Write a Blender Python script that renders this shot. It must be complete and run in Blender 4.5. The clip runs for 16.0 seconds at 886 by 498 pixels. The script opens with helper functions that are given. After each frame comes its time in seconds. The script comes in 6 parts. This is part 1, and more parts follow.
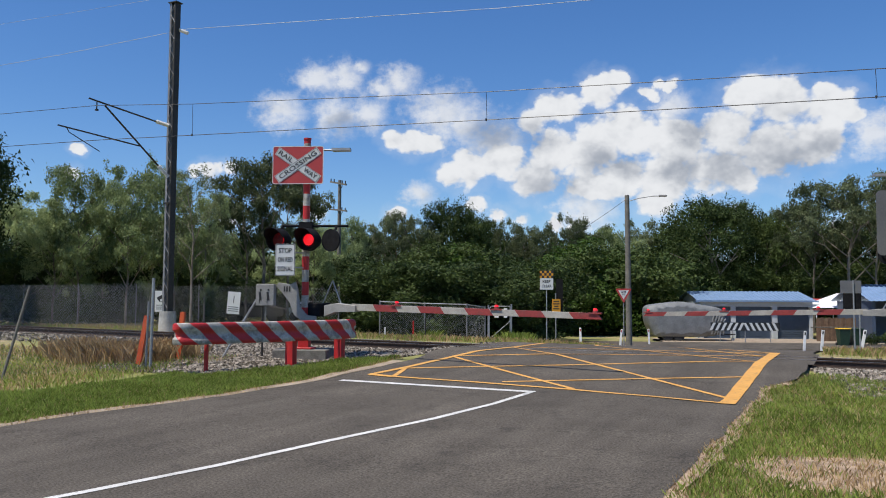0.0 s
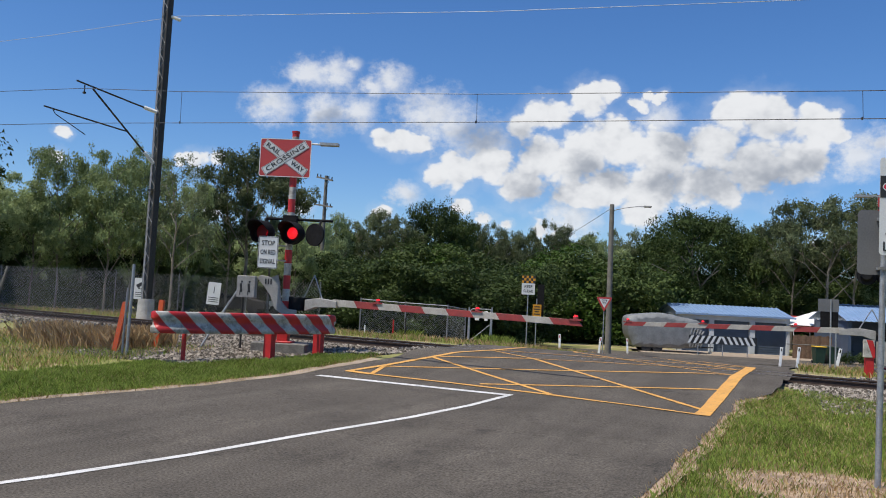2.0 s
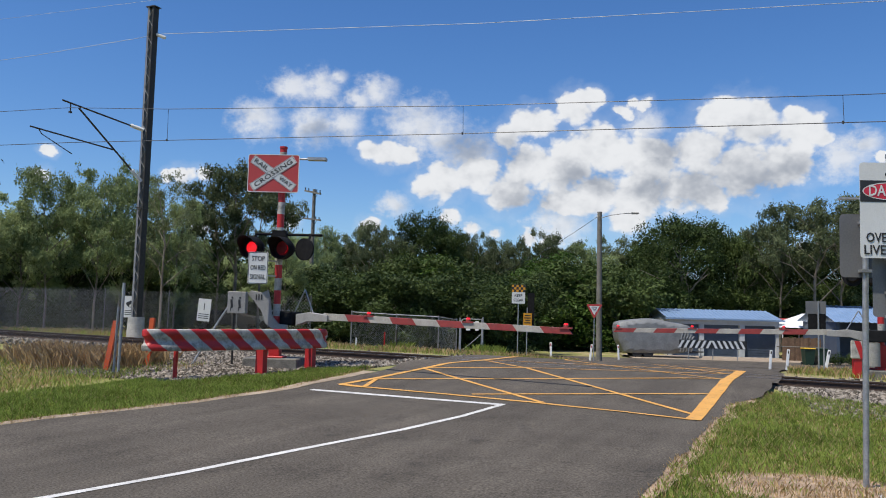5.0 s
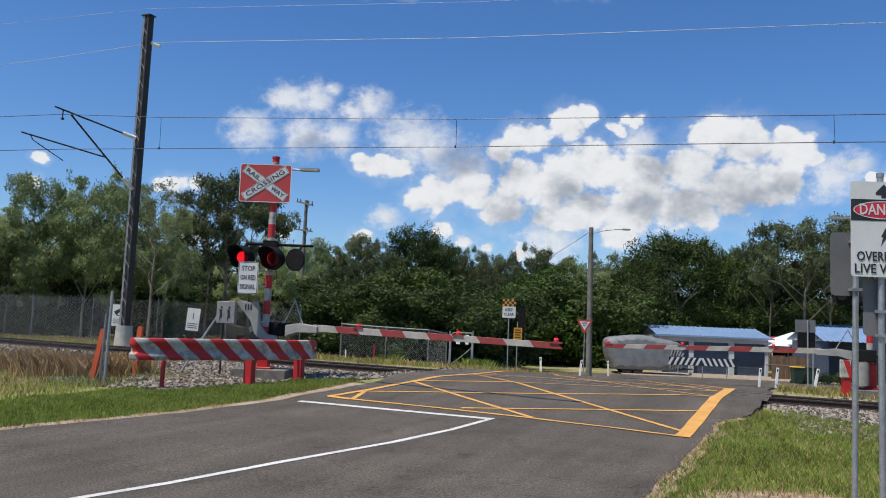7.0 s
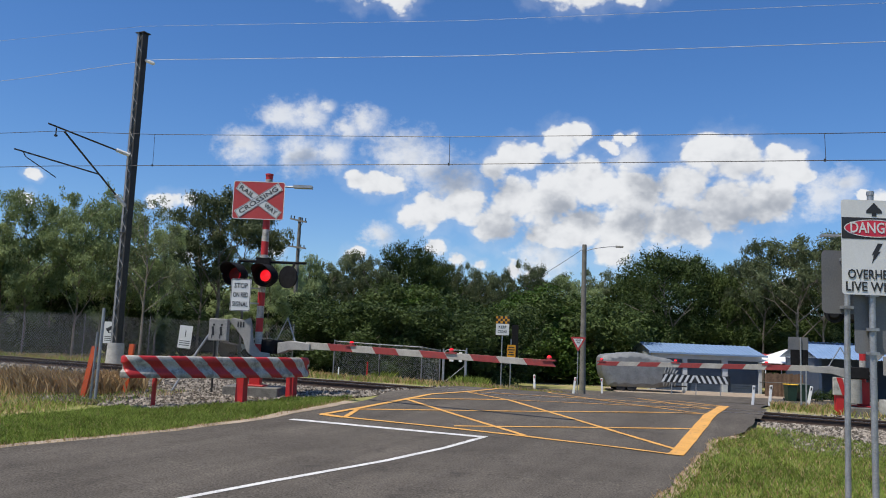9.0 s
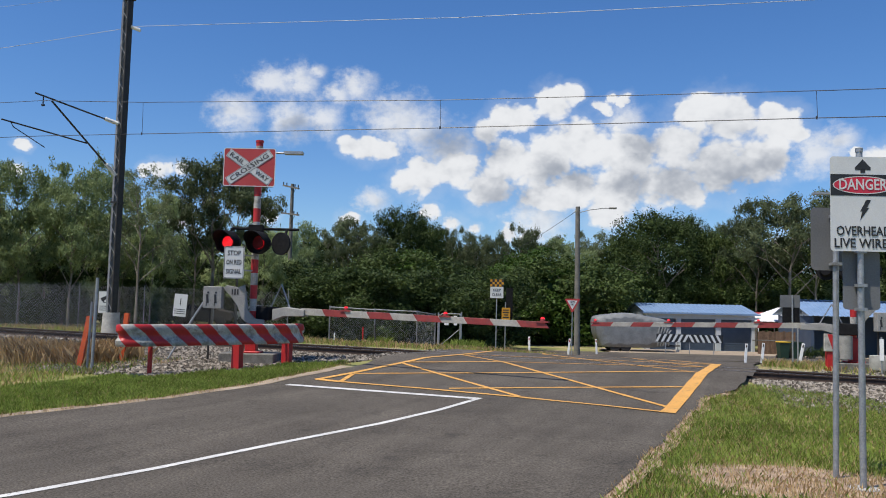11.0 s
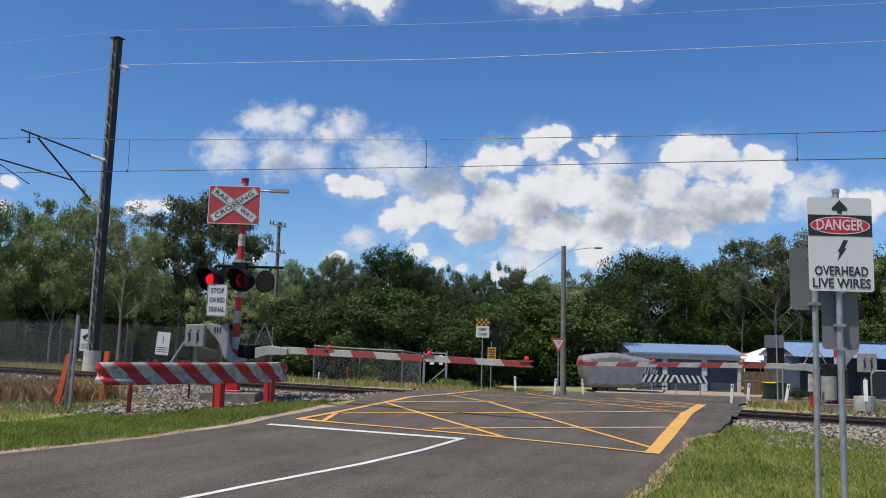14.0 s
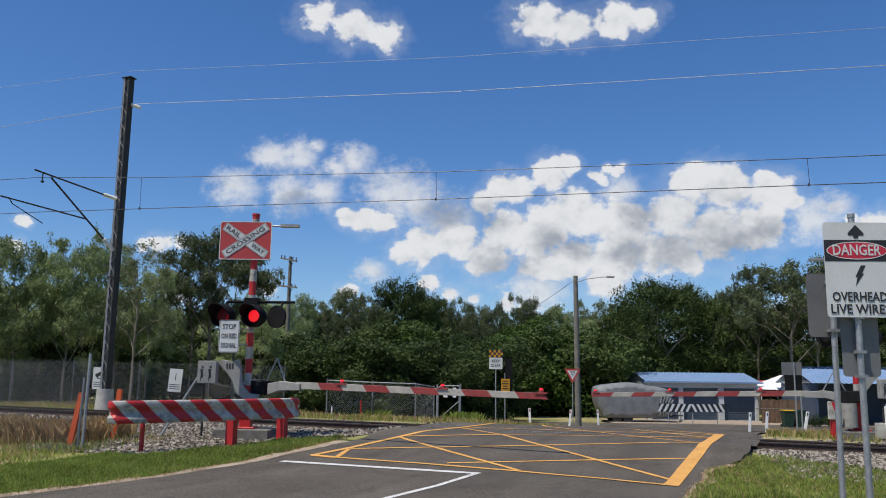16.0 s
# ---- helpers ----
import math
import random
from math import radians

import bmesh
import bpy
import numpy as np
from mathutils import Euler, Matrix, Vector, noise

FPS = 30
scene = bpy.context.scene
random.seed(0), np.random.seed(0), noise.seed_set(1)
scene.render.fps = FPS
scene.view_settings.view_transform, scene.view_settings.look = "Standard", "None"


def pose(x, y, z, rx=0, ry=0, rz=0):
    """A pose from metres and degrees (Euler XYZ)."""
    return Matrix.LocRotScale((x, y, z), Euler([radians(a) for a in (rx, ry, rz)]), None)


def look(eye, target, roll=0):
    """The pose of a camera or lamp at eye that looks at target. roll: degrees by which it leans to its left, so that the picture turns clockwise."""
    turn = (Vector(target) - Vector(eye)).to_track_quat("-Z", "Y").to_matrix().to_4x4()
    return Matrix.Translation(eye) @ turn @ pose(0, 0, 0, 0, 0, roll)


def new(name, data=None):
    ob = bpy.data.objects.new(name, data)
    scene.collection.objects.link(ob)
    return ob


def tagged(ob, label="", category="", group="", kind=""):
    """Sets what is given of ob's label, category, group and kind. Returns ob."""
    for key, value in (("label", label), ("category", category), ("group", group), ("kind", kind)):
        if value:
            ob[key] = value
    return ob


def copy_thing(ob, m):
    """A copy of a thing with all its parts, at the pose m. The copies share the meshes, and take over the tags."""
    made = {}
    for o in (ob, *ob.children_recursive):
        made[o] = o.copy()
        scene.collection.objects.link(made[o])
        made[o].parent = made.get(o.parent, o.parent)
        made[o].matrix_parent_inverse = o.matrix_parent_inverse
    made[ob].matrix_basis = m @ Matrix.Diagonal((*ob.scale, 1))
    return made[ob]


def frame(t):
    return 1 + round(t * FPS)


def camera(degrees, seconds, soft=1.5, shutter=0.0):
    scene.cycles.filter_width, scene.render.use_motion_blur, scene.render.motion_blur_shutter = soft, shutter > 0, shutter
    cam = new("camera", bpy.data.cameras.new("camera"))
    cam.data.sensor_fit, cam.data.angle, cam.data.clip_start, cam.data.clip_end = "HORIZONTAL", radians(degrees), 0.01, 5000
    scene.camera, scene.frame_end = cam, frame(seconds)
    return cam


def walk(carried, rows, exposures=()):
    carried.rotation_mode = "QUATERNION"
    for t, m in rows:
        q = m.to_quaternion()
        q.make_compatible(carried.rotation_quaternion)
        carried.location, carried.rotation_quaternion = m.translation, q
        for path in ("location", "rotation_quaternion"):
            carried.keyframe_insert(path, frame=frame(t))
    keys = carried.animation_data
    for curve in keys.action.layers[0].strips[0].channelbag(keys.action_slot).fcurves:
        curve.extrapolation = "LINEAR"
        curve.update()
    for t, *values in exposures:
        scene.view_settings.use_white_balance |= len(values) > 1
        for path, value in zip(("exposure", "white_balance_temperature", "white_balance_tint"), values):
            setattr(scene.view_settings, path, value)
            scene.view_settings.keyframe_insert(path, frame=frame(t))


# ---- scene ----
cam = camera(57.0, 16.0, soft=1.0)
PATH = [
    (0, (-0.124, 0.067, 1.63), (-1.011, 1.854, 1.757), 0.3),
    (0.5, (-0.138, 0.046, 1.628), (-1.021, 1.834, 1.781), 0.6),
    (1, (-0.132, 0.057, 1.614), (-1.002, 1.851, 1.779), 1.8),
    (1.5, (-0.122, 0.062, 1.612), (-0.992, 1.856, 1.77), 2.4),
    (2, (-0.133, 0.072, 1.609), (-0.984, 1.877, 1.74), 2.9),
    (2.5, (-0.134, 0.09, 1.609), (-0.964, 1.905, 1.734), 2.5),
    (3, (-0.12, 0.06, 1.61), (-0.947, 1.876, 1.75), 2.2),
    (5.3, (-0.095, -0.017, 1.626), (-0.917, 1.799, 1.79), 1.4),
    (5.5, (-0.102, 0.007, 1.624), (-0.91, 1.828, 1.799), 1.3),
    (6, (-0.105, 0.035, 1.621), (-0.891, 1.865, 1.808), 1.5),
    (6.5, (-0.105, 0.013, 1.611), (-0.897, 1.84, 1.793), 2.0),
    (7, (-0.105, 0.016, 1.613), (-0.913, 1.835, 1.804), 2.4),
    (7.5, (-0.106, 0.009, 1.615), (-0.913, 1.828, 1.816), 2.8),
    (8, (-0.098, 0.018, 1.606), (-0.899, 1.839, 1.813), 3.2),
    (8.5, (-0.093, 0.007, 1.613), (-0.896, 1.826, 1.832), 3.4),
    (9, (-0.094, 0.021, 1.621), (-0.888, 1.842, 1.854), 2.4),
    (9.2, (-0.099, 0.001, 1.606), (-0.892, 1.826, 1.816), 1.2),
    (11.3, (-0.049, 0.039, 1.614), (-0.828, 1.875, 1.76), 1.5),
    (11.5, (-0.047, 0.059, 1.616), (-0.82, 1.897, 1.772), 1.5),
    (12, (-0.046, 0.066, 1.601), (-0.809, 1.908, 1.759), 1.7),
    (12.5, (-0.039, 0.051, 1.604), (-0.803, 1.893, 1.753), 2.0),
    (13, (-0.034, 0.042, 1.599), (-0.792, 1.888, 1.736), 2.6),
    (13.5, (-0.028, 0.061, 1.583), (-0.776, 1.911, 1.722), 3.4),
    (14, (0.003, 0.052, 1.602), (-0.749, 1.889, 1.845), 1.6),
    (14.5, (-0.032, 0.099, 1.614), (-0.835, 1.908, 1.899), -1.1),
    (15, (-0.018, 0.079, 1.61), (-0.812, 1.892, 1.895), 0.0),
    (15.5, (-0.014, 0.093, 1.618), (-0.78, 1.916, 1.916), 0.0),
    (16, (-0.024, 0.095, 1.617), (-0.798, 1.911, 1.936), 0.7),
]
walk(cam, [(t, look(eye, target, roll)) for t, eye, target, roll in PATH],
     [(0, 0.04), (9, 0.04), (13.5, 0.06), (14.5, -0.07), (16, -0.07)])


# ---- sky, sun ----
SUN_AZ, SUN_EL = radians(212.0), radians(64.0)      # compass-like angle from +y towards +x


def sun_vector():
    return Vector((math.sin(SUN_AZ) * math.cos(SUN_EL), math.cos(SUN_AZ) * math.cos(SUN_EL), math.sin(SUN_EL)))


def sky_way(az, el):
    az, el = radians(az), radians(el)
    return (-math.sin(az) * math.cos(el), math.cos(az) * math.cos(el), math.sin(el) * SKY_FLAT)


SKY_FLAT = 1.25
# clouds: bearing, height and radius in degrees
BANK_A = [(24.7, 9.3, 1.59), (22.4, 9.9, 1.59), (26, 8.8, 0.87), (19, 13.3, 1.11), (20.2, 12.6, 0.95), (17.9, 13.3, 1.27), (15.6, 14.4, 1.31),
          (14.7, 15, 0.79), (14.1, 15.1, 0.71), (15.3, 14.9, 0.75), (20, 8.7, 1.59), (18.1, 10.4, 1.98), (15.7, 10.8, 2.18), (16, 8.1, 1.43),
          (14.1, 8.5, 1.98), (28.7, 11.1, 1.11), (29.9, 11.3, 0.79), (27.3, 11, 0.87)]
BANK_B = [(5, 13.8, 1.35), (6.3, 13.4, 1.23), (3.3, 13.9, 0.79), (3.7, 13, 1.79), (1.1, 13.4, 0.79), (0.7, 12.4, 1.51), (-0.5, 11.9, 0.79), (7.2, 11.5, 2.18),
          (10.3, 10.8, 2.3), (13.4, 11.5, 2.3), (4.6, 10, 2.46), (1.8, 10.3, 1.9), (11, 8.3, 2.06), (8.3, 8.9, 1.98), (11.7, 6.9, 1.59), (6.5, 8.3, 1.35),
          (-5.2, 9.7, 1.43)]
PUFFS = [(12, 14, 0.71), (11.3, 14.7, 0.48), (10.5, 14.4, 0.63), (24.1, 6.8, 0.79), (22.4, 6.1, 0.87), (21, 5.7, 0.56), (42.5, 8.8, 0.87), (41, 9, 0.63),
         (43.5, 8.6, 0.48), (41.2, 5.6, 1.11), (35.3, 6.2, 0.87), (29.8, 6.1, 0.71), (18.5, 5.5, 0.79), (50.7, 9.7, 0.6), (51.1, 8.1, 0.71), (0.6, 4.7, 0.87),
         (6.6, 6, 0.79), (-3.9, 10.4, 0.56), (16.8, 5.3, 0.95), (32.6, 24.8, 1.53), (29.7, 24.3, 1.64), (27.5, 23.8, 1.31), (16.4, 24.7, 1.86),
         (13.5, 24.2, 1.53), (10.6, 24.4, 1.64), (8.6, 24.6, 1.2)]
WISPS = [(35.4, 15.1, 1.03), (33.4, 15.4, 1.11), (29.6, 15.4, 0.95), (30.7, 14.7, 0.71), (37.8, 12.9, 1.27), (34, 12.8, 1.35), (31.8, 13, 1.11),
         (32.3, 16.2, 0.48), (26.6, 13, 1.83), (24.8, 12.3, 1.43), (10.7, 13.1, 1.19), (-2.8, 11.2, 0.95), (-1.6, 10.5, 1.35), (28.1, 7.4, 0.87),
         (16.4, 6.3, 1.59), (22.9, 11, 1.98)]
GREY = [(4.6, 9.3, 1.83), (2.8, 9.1, 1.59), (1.3, 9.9, 1.19), (22.9, 11.6, 1.59), (20.1, 11.4, 1.35), (15.7, 9.8, 1.19), (9.3, 11.3, 1.11), (19.6, 8, 1.35),
        (13.7, 9.3, 1.03), (7, 8.7, 1.43), (10.2, 8.9, 1.19), (18, 8.2, 1.19), (33.3, 12.3, 1.03)]


def make_world():
    w = bpy.data.worlds.new("sky")
    scene.world = w
    w.use_nodes = True
    nt = w.node_tree
    nt.nodes.clear()
    N, L = nt.nodes.new, nt.links.new

    def math_node(op, a, b=None, clamp=False):
        n = N("ShaderNodeMath")
        n.operation, n.use_clamp = op, clamp
        for i, v in enumerate((a, b)):
            if v is None:
                continue
            if isinstance(v, (int, float)):
                n.inputs[i].default_value = v
            else:
                L(v, n.inputs[i])
        return n.outputs[0]

    out, bg = N("ShaderNodeOutputWorld"), N("ShaderNodeBackground")
    sky = N("ShaderNodeTexSky")
    sky.sky_type, sky.sun_disc = "NISHITA", False
    sky.sun_elevation, sky.sun_rotation = SUN_EL, SUN_AZ
    sky.air_density, sky.dust_density, sky.ozone_density = 1.0, 0.3, 3.0
    hue = N("ShaderNodeHueSaturation")
    hue.inputs["Saturation"].default_value = 1.2
    blue = N("ShaderNodeVectorMath")
    blue.operation = "MULTIPLY"
    blue.inputs[1].default_value = (0.89, 1.02, 1.24)
    L(sky.outputs[0], hue.inputs["Color"])
    L(hue.outputs[0], blue.inputs[0])
    coord = N("ShaderNodeTexCoord")
    flat = N("ShaderNodeVectorMath")
    flat.operation = "MULTIPLY"
    flat.inputs[1].default_value = (1, 1, SKY_FLAT)
    L(coord.outputs["Generated"], flat.inputs[0])

    def noise_node(scale, detail, rough, source):
        n = N("ShaderNodeTexNoise")
        n.inputs["Scale"].default_value, n.inputs["Detail"].default_value, n.inputs["Roughness"].default_value = scale, detail, rough
        L(source, n.inputs["Vector"])
        return n

    def moved(source, by):
        n = N("ShaderNodeVectorMath")
        n.operation = "ADD"
        n.inputs[1].default_value = by
        L(source, n.inputs[0])
        return n.outputs[0]

    def bent(amount, scale, detail):
        """The sky's directions, shaken by noise."""
        n = N("ShaderNodeVectorMath")
        n.operation = "MULTIPLY_ADD"
        n.inputs[1].default_value = (amount, amount, amount)
        L(noise_node(scale, detail, 0.6, flat.outputs[0]).outputs["Color"], n.inputs[0])
        L(moved(flat.outputs[0], (-amount / 2, -amount / 2, -amount / 2)), n.inputs[2])
        return n.outputs[0]

    def blobs(rows, grow, source):
        total = None
        for az, el, r in rows:
            d = N("ShaderNodeVectorMath")
            d.operation = "DISTANCE"
            d.inputs[1].default_value = sky_way(az, el)
            L(source, d.inputs[0])
            v = math_node("SUBTRACT", 1.0, math_node("DIVIDE", d.outputs["Value"], radians(r) * grow))
            total = v if total is None else math_node("SMOOTH_MAX", total, v)
            if total is not v:
                total.node.inputs[2].default_value = 0.3
        return total

    def ramp_node(value, lo, hi, low=0.0, high=1.0):
        n = N("ShaderNodeMapRange")
        n.interpolation_type = "SMOOTHSTEP"
        for i, v in enumerate((lo, hi, low, high)):
            n.inputs[i + 1].default_value = v
        L(value, n.inputs[0])
        return n.outputs[0]

    def billow(source):
        """Rounded heaps: near a cell's middle high, at its rim low."""
        total = None
        for scale, weight in ((34, 0.55), (78, 0.3), (170, 0.15)):
            v = N("ShaderNodeTexVoronoi")
            v.feature = "SMOOTH_F1"
            v.inputs["Scale"].default_value, v.inputs["Smoothness"].default_value = scale, 0.45
            L(source, v.inputs["Vector"])
            k = math_node("MULTIPLY", math_node("SUBTRACT", 0.5, v.outputs["Distance"]), weight)
            total = k if total is None else math_node("ADD", total, k)
        return total

    near, loose = bent(0.014, 40, 6), bent(0.032, 30, 9)
    heaps, heaps_sun = billow(near), billow(moved(near, (-0.006, -0.003, 0.013)))
    frayed = math_node("SUBTRACT", noise_node(60, 8, 0.65, flat.outputs[0]).outputs["Fac"], 0.5)
    body = math_node("MAXIMUM", math_node("MAXIMUM", blobs(BANK_A, 1.55, near), blobs(BANK_B, 1.45, near)), math_node("SUBTRACT", blobs(PUFFS, 1.4, loose), 0.06))
    dens = math_node("ADD", math_node("ADD", body, math_node("MULTIPLY", heaps, 0.8)), math_node("MULTIPLY", frayed, 0.35))
    thin = math_node("ADD", blobs(WISPS, 2.1, loose), math_node("MULTIPLY", frayed, 1.1))
    alpha = ramp_node(dens, 0.2, 0.52)
    wisp = ramp_node(thin, 0.1, 0.95, 0.0, 0.85)
    veil = ramp_node(dens, -0.25, 0.3, 0.0, 0.14)
    cover = math_node("MAXIMUM", math_node("MAXIMUM", alpha, wisp), veil)
    shade = math_node("MULTIPLY", math_node("SUBTRACT", heaps_sun, heaps), 0.8)
    soft = noise_node(10, 4, 0.5, flat.outputs[0])
    soft_sun = noise_node(10, 4, 0.5, moved(flat.outputs[0], (-0.010, -0.005, 0.022)))
    relief = math_node("MULTIPLY", math_node("SUBTRACT", soft_sun.outputs["Fac"], soft.outputs["Fac"]), 1.4)
    gloom = math_node("ADD", math_node("MULTIPLY", ramp_node(blobs(GREY, 1.7, loose), -0.1, 0.9), 0.8), math_node("ADD", shade, relief))
    grey = ramp_node(gloom, -0.2, 1.1)
    tone = N("ShaderNodeMix")
    tone.data_type = "RGBA"
    tone.inputs[6].default_value, tone.inputs[7].default_value = (8.0, 8.15, 8.4, 1), (3.5, 3.85, 4.5, 1)
    L(grey, tone.inputs[0])
    mix = N("ShaderNodeMix")
    mix.data_type = "RGBA"
    L(cover, mix.inputs[0])
    L(blue.outputs[0], mix.inputs[6])
    L(tone.outputs[2], mix.inputs[7])
    L(mix.outputs[2], bg.inputs["Color"])
    bg.inputs["Strength"].default_value = 0.1
    L(bg.outputs[0], out.inputs["Surface"])


make_world()
sun = new("sun", bpy.data.lights.new("sun", "SUN"))
sun.data.energy, sun.data.angle, sun.data.color = 5.0, radians(0.53), (1.0, 0.93, 0.83)
sun.matrix_world = look(sun_vector() * 50, (0, 0, 0))


# ---- materials ----
def material(name, dark, light, rough=0.8, metal=0.0, scale=8.0, bump=0.2, fine=60.0, per_object=0.0, per_island=0.0, spread=(0.35, 0.65), fleck=None,
             translucent=0.0, emit=None, coat=0.0, spec=0.5):
    """Two-scale noise between two base colours, with relief, and a fleck of stain on top."""
    m = bpy.data.materials.new(name)
    m.use_nodes = True
    nt = m.node_tree
    N, L = nt.nodes.new, nt.links.new
    b = nt.nodes["Principled BSDF"]
    b.inputs["Roughness"].default_value, b.inputs["Metallic"].default_value = rough, metal
    b.inputs["Coat Weight"].default_value, b.inputs["Specular IOR Level"].default_value = coat, spec
    co = N("ShaderNodeTexCoord")
    n1, n2 = N("ShaderNodeTexNoise"), N("ShaderNodeTexNoise")
    for n, s, d in ((n1, scale, 6), (n2, fine, 3)):
        n.inputs["Scale"].default_value, n.inputs["Detail"].default_value = s, d
        L(co.outputs["Object"], n.inputs["Vector"])
    add = N("ShaderNodeMath")
    add.operation = "MULTIPLY_ADD"
    add.inputs[1].default_value = 0.45
    L(n2.outputs["Fac"], add.inputs[0])
    low = N("ShaderNodeMath")
    low.operation = "MULTIPLY"
    low.inputs[1].default_value = 0.55
    L(n1.outputs["Fac"], low.inputs[0])
    L(low.outputs[0], add.inputs[2])
    fac = add.outputs[0]
    for weight, source in ((per_object, "Object"), (per_island, "Island")):
        if weight:
            g = N("ShaderNodeObjectInfo") if source == "Object" else N("ShaderNodeNewGeometry")
            o = g.outputs["Random"] if source == "Object" else g.outputs["Random Per Island"]
            k = N("ShaderNodeMath")
            k.operation = "MULTIPLY_ADD"
            k.inputs[1].default_value = weight
            L(o, k.inputs[0])
            s = N("ShaderNodeMath")
            s.operation = "SUBTRACT"
            s.inputs[1].default_value = weight / 2
            L(fac, s.inputs[0])
            L(s.outputs[0], k.inputs[2])
            fac = k.outputs[0]
    ramp = N("ShaderNodeMapRange")
    ramp.inputs[1].default_value, ramp.inputs[2].default_value = spread
    L(fac, ramp.inputs[0])
    mix = N("ShaderNodeMix")
    mix.data_type = "RGBA"
    mix.inputs[6].default_value, mix.inputs[7].default_value = (*dark, 1), (*light, 1)
    L(ramp.outputs[0], mix.inputs[0])
    col = mix.outputs[2]
    if fleck:
        colour, fs, edge, amount = fleck
        n3 = N("ShaderNodeTexNoise")
        n3.inputs["Scale"].default_value, n3.inputs["Detail"].default_value, n3.inputs["Roughness"].default_value = fs, 8, 0.65
        L(co.outputs["Object"], n3.inputs["Vector"])
        r3 = N("ShaderNodeMapRange")
        r3.inputs[1].default_value, r3.inputs[2].default_value, r3.inputs[4].default_value = edge, edge + 0.12, amount
        L(n3.outputs["Fac"], r3.inputs[0])
        mx = N("ShaderNodeMix")
        mx.data_type = "RGBA"
        mx.inputs[7].default_value = (*colour, 1)
        L(r3.outputs[0], mx.inputs[0])
        L(col, mx.inputs[6])
        col = mx.outputs[2]
    L(col, b.inputs["Base Color"])
    if bump:
        bp = N("ShaderNodeBump")
        bp.inputs["Strength"].default_value, bp.inputs["Distance"].default_value = bump, 0.02
        L(add.outputs[0], bp.inputs["Height"])
        L(bp.outputs[0], b.inputs["Normal"])
    if emit:
        b.inputs["Emission Color"].default_value, b.inputs["Emission Strength"].default_value = (*emit[0], 1), emit[1]
    if translucent:
        tr, ms = N("ShaderNodeBsdfTranslucent"), N("ShaderNodeMixShader")
        ms.inputs[0].default_value = translucent
        L(col, tr.inputs["Color"])
        L(b.outputs[0], ms.inputs[1])
        L(tr.outputs[0], ms.inputs[2])
        L(ms.outputs[0], nt.nodes["Material Output"].inputs["Surface"])
    return m


GALV = material("galvanised steel", (0.26, 0.27, 0.28), (0.42, 0.43, 0.44), 0.5, 0.6, 14, 0.05)
MAST = material("weathered galvanised mast", (0.16, 0.16, 0.165), (0.30, 0.30, 0.31), 0.55, 0.4, 3, 0.08, 30)
DARKMETAL = material("dark brown steel and shaded mast channel", (0.02, 0.018, 0.016), (0.05, 0.045, 0.04), 0.6, 0.3, 10, 0.1)
RAILSTEEL = material("rusty rail steel", (0.035, 0.022, 0.017), (0.08, 0.052, 0.038), 0.75, 0.2, 12, 0.2)
RAILHEAD = material("worn rail head", (0.30, 0.29, 0.28), (0.5, 0.49, 0.48), 0.35, 0.8, 10, 0.05)
RED = material("red paint", (0.36, 0.012, 0.014), (0.52, 0.022, 0.022), 0.5, 0, 5, 0.05, 40, fleck=((0.25, 0.02, 0.02), 7, 0.58, 0.6))
WHITE = material("white paint", (0.66, 0.66, 0.64), (0.82, 0.82, 0.80), 0.5, 0, 5, 0.05, 40, fleck=((0.38, 0.36, 0.33), 6, 0.6, 0.55))
GUARDWHITE = material("dirty white guard paint", (0.29, 0.275, 0.24), (0.55, 0.53, 0.48), 0.6, 0, 4, 0.1, 30, fleck=((0.20, 0.18, 0.155), 5, 0.49, 0.85))
SIGNWHITE = material("white reflective sheet", (0.56, 0.565, 0.55), (0.66, 0.665, 0.65), 0.4, 0, 3, 0.0, 90, fleck=((0.55, 0.54, 0.5), 5, 0.62, 0.5))
SIGNRED = material("faded red reflective sheet", (0.36, 0.036, 0.034), (0.45, 0.055, 0.05), 0.4, 0, 2, 0.0, 90)
DANGERRED = material("danger red sheet", (0.5, 0.02, 0.045), (0.6, 0.03, 0.06), 0.4, 0, 3, 0.0, 90)
BLACK = material("black sheet", (0.012, 0.012, 0.013), (0.03, 0.03, 0.032), 0.5, 0, 6, 0.0)
ORANGE = material("orange paint", (0.52, 0.075, 0.016), (0.68, 0.11, 0.024), 0.6, 0, 4, 0.1, 50, fleck=((0.45, 0.14, 0.06), 9, 0.6, 0.6))
AMBER = material("amber sheet", (0.50, 0.22, 0.008), (0.60, 0.28, 0.012), 0.45, 0, 4, 0.0)
SIGNGREY = material("aluminium sign back", (0.14, 0.143, 0.146), (0.20, 0.203, 0.206), 0.6, 0.3, 2, 0.03, 60)
CONCRETE = material("grey concrete", (0.30, 0.29, 0.27), (0.46, 0.45, 0.42), 0.9, 0, 5, 0.3, 60, fleck=((0.18, 0.17, 0.15), 4, 0.58, 0.6))
# darker grey-brown concrete: the plinth's shade is mixed into the colour, with stain flecks
SHADECONCRETE = material("shade-darkened stained concrete", (0.10, 0.095, 0.085), (0.22, 0.21, 0.19), 0.95, 0, 5, 0.4, 60, fleck=((0.06, 0.055, 0.05), 4, 0.55, 0.6))
HOOD = material("matt black hood", (0.008, 0.008, 0.009), (0.018, 0.018, 0.019), 0.8, 0, 10, 0.05, spec=0.12)
LENSLIT = material("lit red lens", (0.45, 0.008, 0.012), (0.5, 0.012, 0.018), 0.3, emit=((1.0, 0.012, 0.022), 0.85), bump=0)
